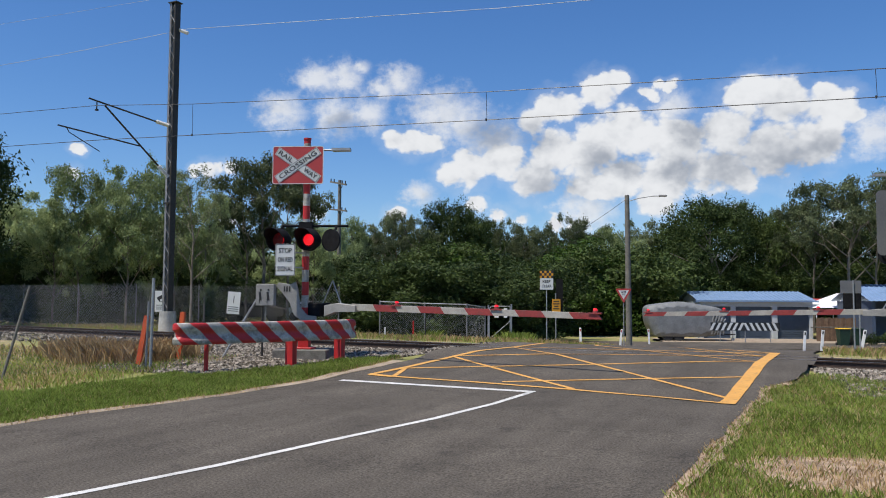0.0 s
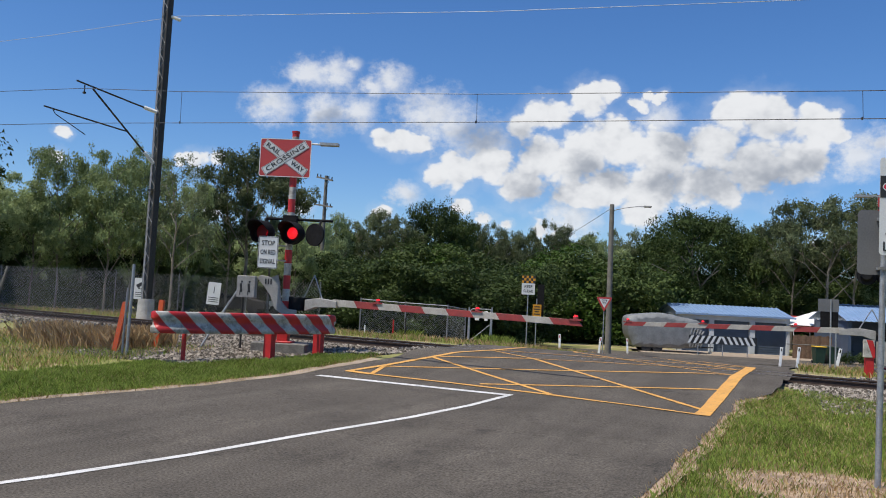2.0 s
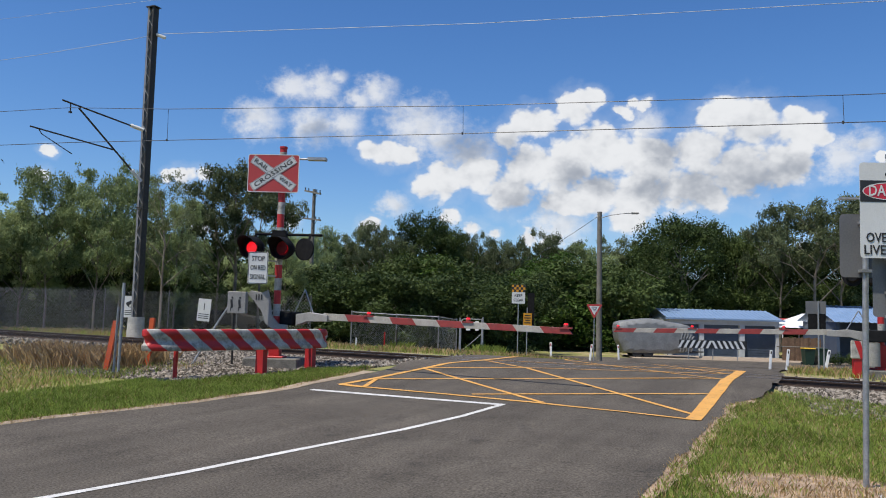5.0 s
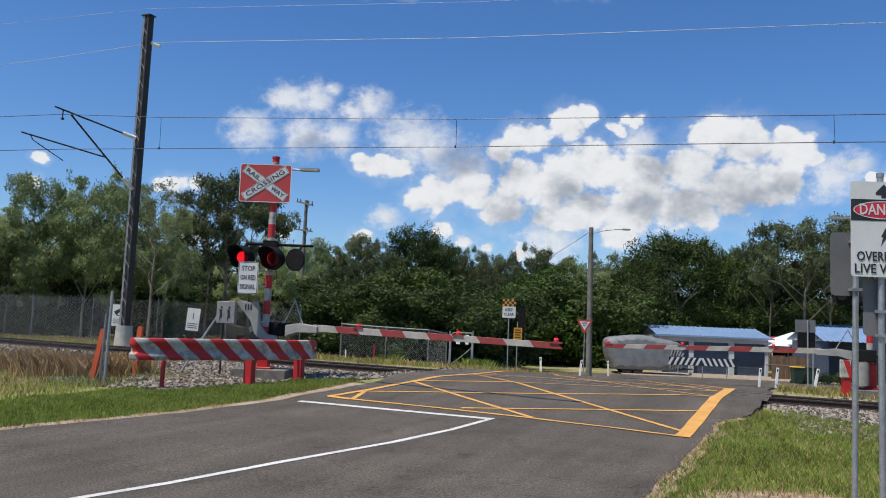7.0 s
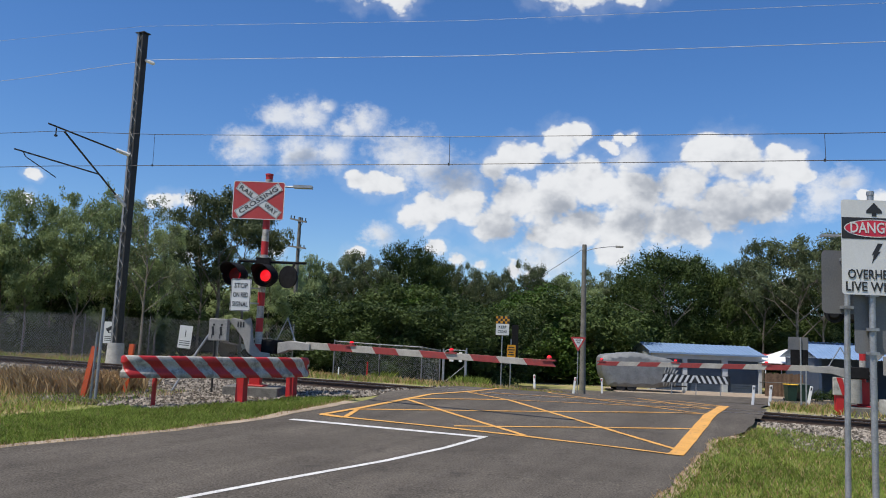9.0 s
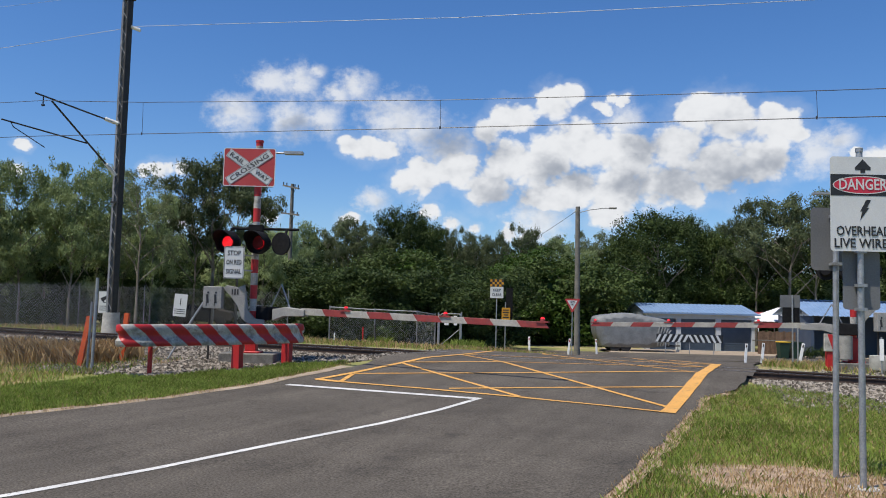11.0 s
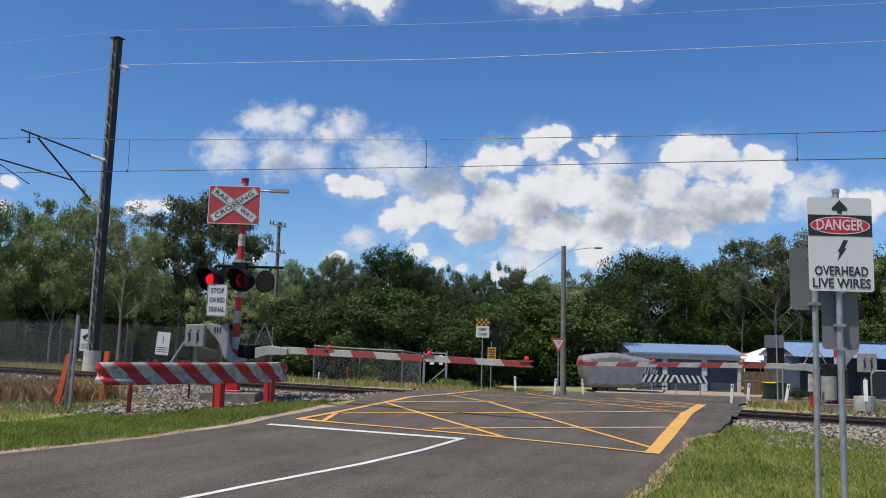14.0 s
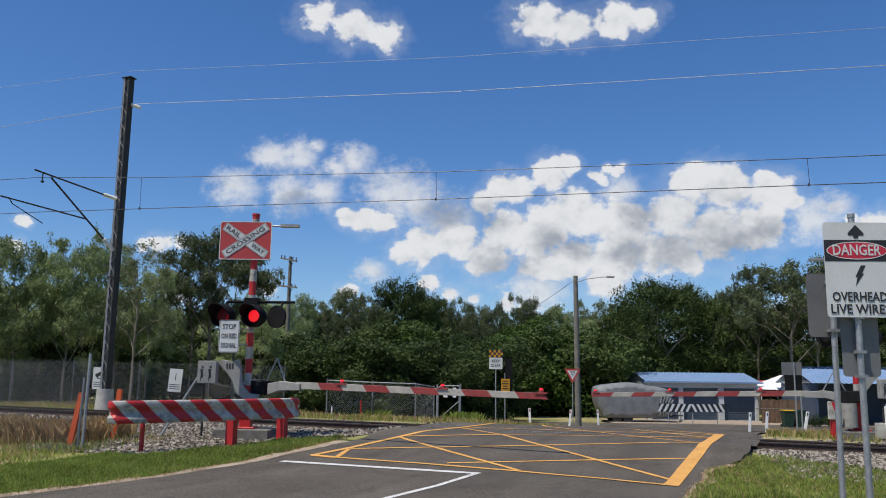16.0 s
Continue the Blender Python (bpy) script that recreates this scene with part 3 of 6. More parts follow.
# ---- railway ----
def rail_profile():
    return [(-0.065, 0), (0.065, 0), (0.06, 0.018), (0.010, 0.03), (0.009, 0.115), (0.034, 0.125), (0.034, 0.155), (-0.034, 0.155), (-0.034, 0.125), (-0.009, 0.115), (-0.010, 0.03), (-0.06, 0.018)]


def build_track():
    xs = [-90 + 1.5 * i for i in range(84)]
    track = thing("railway_track", pose(0, 0, 0), "single railway track with rusty rails on concrete sleepers", "railway track")
    d = Vector((1, TRACK_SLOPE)).normalized()
    nrm = Vector((-d.y, d.x))
    for side in (-0.5335, 0.5335):
        rings = []
        for x in xs:
            c = Vector((x, track_y(x))) + nrm * side
            rings.append([(c.x + nrm.x * a, c.y + nrm.y * a, rail_z(x) - 0.155 + h) for a, h in rail_profile()])
        r = part("rail", Shape().loft(rings), RAILSTEEL, track)
        top = Shape().loft([[(ring[6][0], ring[6][1], ring[6][2] + 0.002), (ring[7][0], ring[7][1], ring[7][2] + 0.002)] for ring in rings], close=False)
        part("running_surface", top, RAILHEAD, r, "bright worn running surface")
    # ballast bed
    rings = []
    for x in xs:
        z = rail_z(x) - 0.17
        row = []
        for a, h in ((-2.9, -0.42), (-1.75, -0.03), (-1.3, 0), (1.3, 0), (1.75, -0.03), (2.9, -0.42)):
            row.append((x, track_y(x) + a, z + h))
        rings.append(row)
    part("ballast_bed", Shape().loft(rings, close=False), STONE, track, "bed of crushed grey stone")
    sl = Shape()
    sl.box(0, 0, -0.12, 0.22, 2.1, 0.13)
    sl.box(0, 0.53, 0.0, 0.16, 0.36, 0.02)
    sl.box(0, -0.53, 0.0, 0.16, 0.36, 0.02)
    me = sl.mesh("sleeper", SLEEPER, bevel=0.01)
    turn = math.degrees(math.atan(TRACK_SLOPE))
    for i in range(120):
        x = -55 + 0.685 * i
        if -9.2 < x < -0.7:
            continue
        ob = new("sleeper", me)
        ob.parent = track
        ob.matrix_basis = pose(x, track_y(x), rail_z(x) - 0.18, 0, 0, turn)
    # loose stones
    rng = np.random.default_rng(5)
    ico = [(-0.8, -0.7, -0.6), (0.8, -0.8, -0.6), (0.7, 0.8, -0.6), (-0.8, 0.7, -0.6), (-0.6, -0.5, 0.6), (0.5, -0.6, 0.7), (0.6, 0.5, 0.6), (-0.5, 0.6, 0.7)]
    fc = [(0, 2, 1), (0, 3, 2), (4, 5, 6), (4, 6, 7), (0, 1, 5), (0, 5, 4), (1, 2, 6), (1, 6, 5), (2, 3, 7), (2, 7, 6), (3, 0, 4), (3, 4, 7)]
    base = np.array(ico)
    V, F, k = [], [], 0

    def stones(count, xlo, xhi, alo, ahi):
        nonlocal k
        for _ in range(count):
            x, a = rng.uniform(xlo, xhi), rng.uniform(alo, ahi)
            y = track_y(x) + a
            if -9.1 < x < -0.85 + max(0, -a - 2) * 0.2 or (a < -1 and -12 < x < -2 and x > ballast_edge(y)) or y < 12.5:
                continue
            h = float(np.interp(abs(a), (0, 1.3, 1.75, 2.9, 9), (0, 0, -0.03, -0.42, -0.42))) + rail_z(x) - 0.17
            g = ground_z(x, y)
            z = max(h, g + 0.01) if abs(a) < 2.9 else g + 0.01
            if abs(abs(a) - 0.5335) < 0.12:
                continue
            r = rng.uniform(0.022, 0.056)
            q = Euler(rng.uniform(0, 6.28, 3)).to_matrix()
            vs = (base * rng.uniform(0.6, 1.15, 3) * rng.uniform(0.75, 1.25, (8, 1)) * r) @ np.array(q)
            V.append(vs + (x, y, z))
            F.extend((i + k, j + k, l + k) for i, j, l in fc)
            k += 8
    stones(12000, -1.2, 6.0, -5.9, -0.6)
    stones(15000, -17, -9.2, -5.4, -0.6)
    stones(9000, -14.8, -9.2, -7.4, -4.6)
    stones(3800, -34, -17, -3.6, -0.6)
    stones(1500, -19, 6, 0.6, 2.6)
    s = Shape()
    s.v, s.f, s.m = [tuple(p) for p in np.concatenate(V)], F, [0] * len(F)
    solo("ballast_stones", s, STONE, "loose crushed grey ballast beside the rails", "ballast", "stuff")
    # crushed stone spread out to the guard rail
    s = Shape()
    ys = [12.5 + 0.25 * i for i in range(25)]
    vs = []
    for y in ys:
        lo, hi = -15.2 + 0.4 * noise.noise((y, 1, 1)), ballast_edge(y)
        vs += [(lo + (hi - lo) * i / 24, y, ground_z(lo + (hi - lo) * i / 24, y) + 0.012) for i in range(25)]
    s.add(vs, [(j * 25 + i, j * 25 + i + 1, (j + 1) * 25 + i + 1, (j + 1) * 25 + i) for j in range(24) for i in range(24)])
    solo("ground_ballast_spread", s, STONEBED, "crushed grey stone and brown litter spread round the signal", "ballast", "structure", smooth=True)
    # panels that carry the road between the rails
    cross = thing("crossing_panels", pose(0, 0, 0), "dark asphalt panels between the rails at the crossing", "crossing deck", kind="structure")
    for a, w in ((-1.25, 1.3), (0, 0.86), (1.25, 1.3)):
        rings = []
        for i in range(20):
            x = -9.1 + i * 8.3 / 19
            rings.append([(x, track_y(x) + a - w / 2, rail_z(x) - 0.006), (x, track_y(x) + a + w / 2, rail_z(x) - 0.006)])
        part("panel", Shape().loft(rings, close=False), ASPHALT, cross)


build_ground()
build_roads()
build_markings()
build_track()


# ---- overhead line ----
def build_mast():
    x, y = -22.3, 22.25
    b = rail_z(x) - 0.1
    m = thing("overhead_line_mast", pose(x, y, b), "tall grey lattice steel mast for the overhead wires", "catenary mast")
    part("footing", Shape().rod((0, 0, -0.3), (0, 0, 0.68), 0.32, 0.28, 14), CONCRETE, m, "round pale concrete footing", smooth=True)
    H = 12.1
    # right channel takes the dark steel colour to paint in its shaded side
    for dx, mat in ((-0.13, MAST), (0.13, DARKMETAL)):
        ch = Shape()
        ch.box(dx, 0, 0.5, 0.02, 0.26, H - 0.5)
        k = 1 if dx < 0 else -1
        ch.box(dx + k * 0.035, -0.12, 0.5, 0.07, 0.014, H - 0.5)
        ch.box(dx + k * 0.035, 0.12, 0.5, 0.07, 0.014, H - 0.5)
        part("channel", ch, mat, m)
    for i in range(34):
        z = 0.8 + i * 0.33
        k = 1 if i % 2 else -1
        for yy in (-0.125, 0.125):
            part("lacing_bar", Shape().rod((-0.11 * k, yy, z), (0.11 * k, yy, z + 0.3), 0.014, n=6), MAST, m)
    part("cap", Shape().box(0, 0, H, 0.42, 0.34, 0.03), DARKMETAL, m)
    part("band", Shape().box(0, 0, 4.6, 0.34, 0.32, 0.05), DARKMETAL, m)
    d = Vector((-0.14, -1, 0)).normalized()
    off = -b

    def at(r, z):
        return Vector((0, 0, z + off)) + d * r
    arm = part("cantilever", Shape().rod(at(0.7, 8.05), at(3.35, 8.35), 0.03, n=8), DARKMETAL, m, "dark tubular bracket arm")
    part("strut", Shape().rod(at(0.55, 6.45), at(2.75, 8.22), 0.032, n=8), DARKMETAL, arm)
    part("registration_tube", Shape().rod(at(1.35, 7.05), at(4.4, 7.25), 0.026, n=8), DARKMETAL, arm)
    part("steady_arm", Shape().pipe([at(4.1, 7.22), at(4.0, 7.08), at(2.9, 6.62)], 0.016, 6), DARKMETAL, arm)
    part("wire_clamp", Shape().rod(at(3.05, 8.28), at(3.05, 8.02), 0.02, n=6).box(*at(3.05, 7.98), 0.08, 0.08, 0.06), DARKMETAL, arm)
    for p, q in ((at(0.18, 8.0), at(0.72, 8.06)), (at(0.14, 6.12), at(0.58, 6.48))):
        ins = Shape()
        for i in range(9):
            a, c = Vector(p).lerp(q, i / 9), Vector(p).lerp(q, (i + 0.55) / 9)
            ins.rod(a, c, 0.075, 0.05, 10)
        part("insulator", ins, PORCELAIN, m, "pale ribbed insulator", smooth=True)
    ins = Shape()
    for i in range(6):
        ins.rod((0.16 + i * 0.07, 0.1, 11.1 - i * 0.03), (0.2 + i * 0.07, 0.1, 11.09 - i * 0.03), 0.07, 0.045, 10)
    part("insulator", ins, PORCELAIN, m, "pale ribbed insulator", smooth=True)
    part("bracket", Shape().box(0.1, 0.1, 11.05, 0.16, 0.06, 0.08), DARKMETAL, m)


def sag_wire(points, r=0.011, sag=0.0, n=12):
    s = Shape()
    for p, q in zip(points, points[1:]):
        p, q = Vector(p), Vector(q)
        pts = [p.lerp(q, i / n) - Vector((0, 0, 4 * sag * (i / n) * (1 - i / n))) for i in range(n + 1)]
        s.pipe(pts, r, 5)
    return s


def build_wires():
    ty = track_y
    contact = [(-80, ty(-80), 8.0), (-22.6, ty(-22.6) + 0.02, 6.96), (-8.8, ty(-8.8), 6.53), (0.5, ty(0.5), 6.30), (2.2, ty(2.2), 6.25), (40, ty(40), 5.7)]
    cat = [(-80, ty(-80), 9.2), (-22.7, ty(-22.7), 8.14), (-18.7, ty(-18.7), 7.84), (-8.8, ty(-8.8), 7.30), (0.55, ty(0.55), 6.95), (2.2, ty(2.2), 6.90), (40, ty(40), 7.2)]
    wires = thing("overhead_wires", pose(0, 0, 0), "pair of dark overhead contact wires above the track", "overhead wire")
    part("contact_wire", sag_wire(contact, 0.011), WIRE, wires)
    part("catenary_wire", sag_wire(cat, 0.010), WIRE, wires)
    for x, zt, zb in ((-18.65, 7.84, 6.84), (-8.8, 7.30, 6.53), (0.55, 6.95, 6.30), (-31, 8.3, 7.1), (9, 6.93, 6.15)):
        part("dropper", Shape().rod((x, ty(x), zt), (x + 0.02, ty(x), zb), 0.007, n=5).box(x, ty(x), zb - 0.03, 0.04, 0.03, 0.07), WIRE, wires)
    solo("feeder_wire", sag_wire([(-80, 18.6, 10.3), (-28, 21.95, 11.36), (-21.85, 22.36, 11.62), (-9.63, 23.23, 10.78), (2.57, 24.08, 10.20), (40, 26.7, 9.6)], 0.009), BRIGHTWIRE,
         "bright aluminium feeder wire on the mast", "overhead wire")
    solo("earth_wire", sag_wire([(-80, 18.4, 13.4), (-22.3, 22.2, 12.9), (-9.6, 23.1, 11.9), (2.6, 24.0, 11.25), (40, 26.6, 11)], 0.005), BRIGHTWIRE,
         "thin bright wire strung above the track", "overhead wire")


# ---- level crossing signals ----
def flasher(parent, x, y, z, face=0, lit_turns=None):
    """A hooded red lamp that faces -y."""
    lamp = part("lamp", Shape().rod((0, 0.02, 0), (0, 0.20, 0), 0.19, 0.13, 18), HOOD, parent, "round black lamp case", smooth=True, m=pose(x, y, z, 0, 0, face))
    lamp.scale = (1.32, 1.32, 1.32)
    ring = []
    for k, yy in ((0.19, 0.04), (0.185, -0.30)):
        ring.append([(k * math.cos(a), yy if yy > 0 else yy * (0.35 + 0.65 * max(0, math.sin(a)) ** 0.7), k * math.sin(a)) for a in [i * math.tau / 24 for i in range(24)]])
    inner = [[(p[0] * 0.95, p[1], p[2] * 0.95) for p in r] for r in reversed(ring)]
    part("hood", Shape().loft(ring + inner), HOOD, lamp, "black visor", smooth=True)
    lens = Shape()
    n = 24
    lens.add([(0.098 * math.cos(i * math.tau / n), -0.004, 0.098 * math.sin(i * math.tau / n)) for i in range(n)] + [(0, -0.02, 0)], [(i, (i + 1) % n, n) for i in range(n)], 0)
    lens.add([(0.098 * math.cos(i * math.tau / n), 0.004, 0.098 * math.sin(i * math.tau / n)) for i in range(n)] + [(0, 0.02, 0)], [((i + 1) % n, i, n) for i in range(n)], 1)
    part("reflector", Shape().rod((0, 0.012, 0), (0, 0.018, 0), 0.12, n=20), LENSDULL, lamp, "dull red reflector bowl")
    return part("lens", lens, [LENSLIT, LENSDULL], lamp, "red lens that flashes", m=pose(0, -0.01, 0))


def crossing_board(parent, z, y):
    bd = part("crossing_board", sign_plate(1.16, 0.86, 0.05), SIGNRED, parent, "faded red board with a white cross", m=pose(-0.18, y, z))
    rim = Shape()
    o, i = plate(1.16, 0.86, 0.05), plate(1.13, 0.83, 0.04)
    rim.loft([[(p[0], -0.007, p[2]) for p in o], [(p[0], -0.007, p[2]) for p in i]])
    part("rim", rim, SIGNWHITE, bd)
    for k, words in ((-1, ("RAIL", "WAY")), (1, ("CROSSING",))):
        turn = pose(0, 0, 0, 0, 34.5, 0) if k == -1 else pose(0, 0, 0, 0, -34.5, 0)
        lift = -0.010 if k == -1 else -0.012
        arm = Shape().prism([(-0.58, lift, -0.098), (0.58, lift, -0.098), (0.58, lift, 0.098), (-0.58, lift, 0.098)], (0, 1, 0), 0.003)
        arm.v = [tuple(turn @ Vector(p)) for p in arm.v]
        a = part("cross_arm", arm, SIGNWHITE, bd)
        e = Shape()
        for zz in (-0.086, 0.086):
            e.box(0, lift - 0.002, zz - 0.004, 1.12, 0.002, 0.008)
        e.box(-0.562, lift - 0.002, -0.086, 0.008, 0.002, 0.172)
        e.box(0.562, lift - 0.002, -0.086, 0.008, 0.002, 0.172)
        e.v = [tuple(turn @ Vector(p)) for p in e.v]
        part("border", e, BLACK, a)
        for w, cx in zip(words, (-0.33, 0.34) if k == -1 else (0.0,)):
            text_part("lettering", w, 0.15, BLACK, bd, turn @ pose(cx, lift - 0.004, 0), 1.0 if k == 1 else 0.38 if len(w) == 4 else 0.34)


LENSES = []


def crossing_signal(x, y, base, face, boom_length, gate_turn):
    name = "crossing_signal"
    s = thing(name, pose(x, y, base, 0, 0, face), "red and white banded crossing signal mast with flashing lamps", "railway signal", "crossing signals")
    s.scale = (1.045, 1.045, 1.045)
    part("plinth", Shape().box(-0.02, 0.05, -0.2, 1.2, 0.85, 0.43), SHADECONCRETE, s, "low stained concrete plinth with shade in its colour", bevel=0.02)
    part("pedestal", Shape().box(0, 0, 0.23, 0.24, 0.24, 0.64).box(0, 0, 0.23, 0.44, 0.44, 0.04), RED, s, "red square pedestal", bevel=0.01)
    z, i = 0.85, 0
    while z < 4.85:
        h = 0.27 if i % 2 else 0.30
        part("band", Shape().rod((0, 0, z), (0, 0, min(4.93, z + h)), 0.08, n=16), RED if i % 2 == 0 else GUARDWHITE, s, smooth=True)
        z += h
        i += 1
    part("cap", Shape().rod((0, 0, 4.93), (0, 0, 4.97), 0.09, n=16), RED, s, smooth=True)
    crossing_board(s, 4.34, -0.12)
    part("bell_arm", Shape().rod((0.1, 0.02, 4.7), (0.95, 0.02, 4.7), 0.022, n=8).box(0.78, 0.0, 4.67, 0.42, 0.18, 0.06), GALV, s, "grey lamp arm")
    bar = Shape().rod((-0.55, 0.05, 2.98), (0.95, 0.05, 2.98), 0.03, n=8)
    bar.box(0, 0.0, 2.9, 0.3, 0.2, 0.16)
    part("cross_bar", bar, HOOD, s)
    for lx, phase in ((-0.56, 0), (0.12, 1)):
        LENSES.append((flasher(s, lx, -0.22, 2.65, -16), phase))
        part("bracket", Shape().rod((lx, -0.06, 2.70), (lx, 0.05, 2.98), 0.03, n=8), HOOD, s)
    part("target_disc", Shape().rod((0.60, -0.22, 2.64), (0.62, -0.18, 2.64), 0.25, n=22), HOOD, s, "round black rear disc")
    part("rear_lamp", Shape().rod((0.62, -0.18, 2.64), (0.68, 0.0, 2.64), 0.17, 0.12, 14), HOOD, s)
    part("hanger", Shape().rod((0.68, 0.05, 2.98), (0.65, -0.1, 2.75), 0.03, n=8), HOOD, s)
    st = part("stop_sign", sign_plate(0.44, 0.70, 0.035), SIGNWHITE, s, "white notice with black letters", m=pose(-0.33, -0.5, 2.19))
    rim = Shape().loft([[(p[0], -0.006, p[2]) for p in plate(0.425, 0.685, 0.03)], [(p[0], -0.006, p[2]) for p in plate(0.40, 0.66, 0.025)]])
    part("border", rim, BLACK, st)
    for w, zz, wd in (("STOP", 0.2, 0.29), ("ON RED", 0.0, 0.33), ("SIGNAL", -0.2, 0.34)):
        text_part("lettering", w, 0.15, BLACK, st, pose(0, -0.008, zz), wd)
    for zz in (2.02, 2.35):
        part("sign_bracket", Shape().box(-0.17, -0.25, zz, 0.04, 0.56, 0.03, Matrix.Rotation(-0.6, 3, "Z")), GALV, s)
    # boom machine
    gate = pose(0, 0, 0, 0, 0, gate_turn)
    mech = part("gate_machine", Shape().box(0.16, 0.22, 0.95, 0.5, 0.42, 0.3), HOOD, s, "dark gate machine box", bevel=0.02, m=gate)
    part("shaft", Shape().rod((-0.2, 0.2, 1.1), (0.75, 0.2, 1.1), 0.05, n=10), DARKMETAL, mech, smooth=True)
    # curved counterweight arm
    pts = [(-0.62, 1.62), (-0.55, 1.70), (-0.3, 1.66), (-0.16, 1.72), (-0.12, 1.55), (-0.06, 1.15), (0.1, 0.98), (0.3, 0.96), (0.3, 0.86), (0.0, 0.84), (-0.2, 0.98), (-0.3, 1.25), (-0.45, 1.45)]
    part("counterweight_arm", Shape().prism([(a, -0.2, b) for a, b in pts], (0, 1, 0), 0.07), CABINET, s, "pale grey curved counterweight arm", bevel=0.008)
    bars = Shape()
    for bx in (-0.42, -0.36, -0.30):
        bars.box(bx, -0.205, 1.5, 0.03, 0.004, 0.12)
    part("warning_mark", bars, BLACK, s)
    sup = Shape().prism([(0.45, 0.1, 0.95), (0.75, 0.1, 1.05), (1.3, 0.1, 1.06), (1.3, 0.1, 1.2), (0.8, 0.1, 1.25), (0.45, 0.1, 1.2)], (0, 1, 0), 0.18)
    part("boom_socket", sup, CABINET, s, "pale grey boom socket", bevel=0.008, m=gate)
    bar = Shape()
    bar.rod((0.2, 0.25, 1.05), (0.55, 0.28, 1.75), 0.015, n=6)
    bar.rod((0.55, 0.28, 1.75), (0.85, 0.22, 1.2), 0.015, n=6)
    part("brace", bar, GALV, s, m=gate)
    z0, z1 = 1.09, 0.98
    boom = part("boom", Shape().rod((1.2, 0.18, z0 + 0.06), (1.25, 0.18, z0 + 0.06), 0.05, n=8), GALV, s, "red and white striped boom", m=gate)
    n = int(boom_length / 0.53)
    for i in range(n):
        a, b = 1.22 + boom_length * i / n, 1.22 + boom_length * (i + 1) / n
        ha, hb = 0.15 - 0.03 * i / n, 0.15 - 0.03 * (i + 1) / n
        za, zb = z0 + (z1 - z0) * i / n, z0 + (z1 - z0) * (i + 1) / n
        sl = 0.05
        pts = [(a - sl, 0.14, za + ha), (a + sl, 0.14, za), (b + sl, 0.14, zb), (b - sl, 0.14, zb + hb)]
        part("stripe", Shape().prism(pts, (0, 1, 0), 0.05), BOOMRED if i % 2 else BOOMWHITE, boom, bevel=0.004)
    for j, u in enumerate((0.2, 0.62, 0.985)):
        px = 1.22 + boom_length * u
        pz = z0 + (z1 - z0) * u + 0.15 - 0.03 * u
        part("boom_lamp", Shape().rod((px, 0.16, pz), (px, 0.16, pz + 0.05), 0.05, 0.045, 12).box(px, 0.16, pz - 0.02, 0.24, 0.09, 0.03), BOOMRED, boom, smooth=True)
        part("lamp_glow", Shape().rod((px, 0.16, pz + 0.05), (px, 0.16, pz + 0.085), 0.045, 0.03, 12), LENSLIT, boom, "lit red boom lamp")
    return s


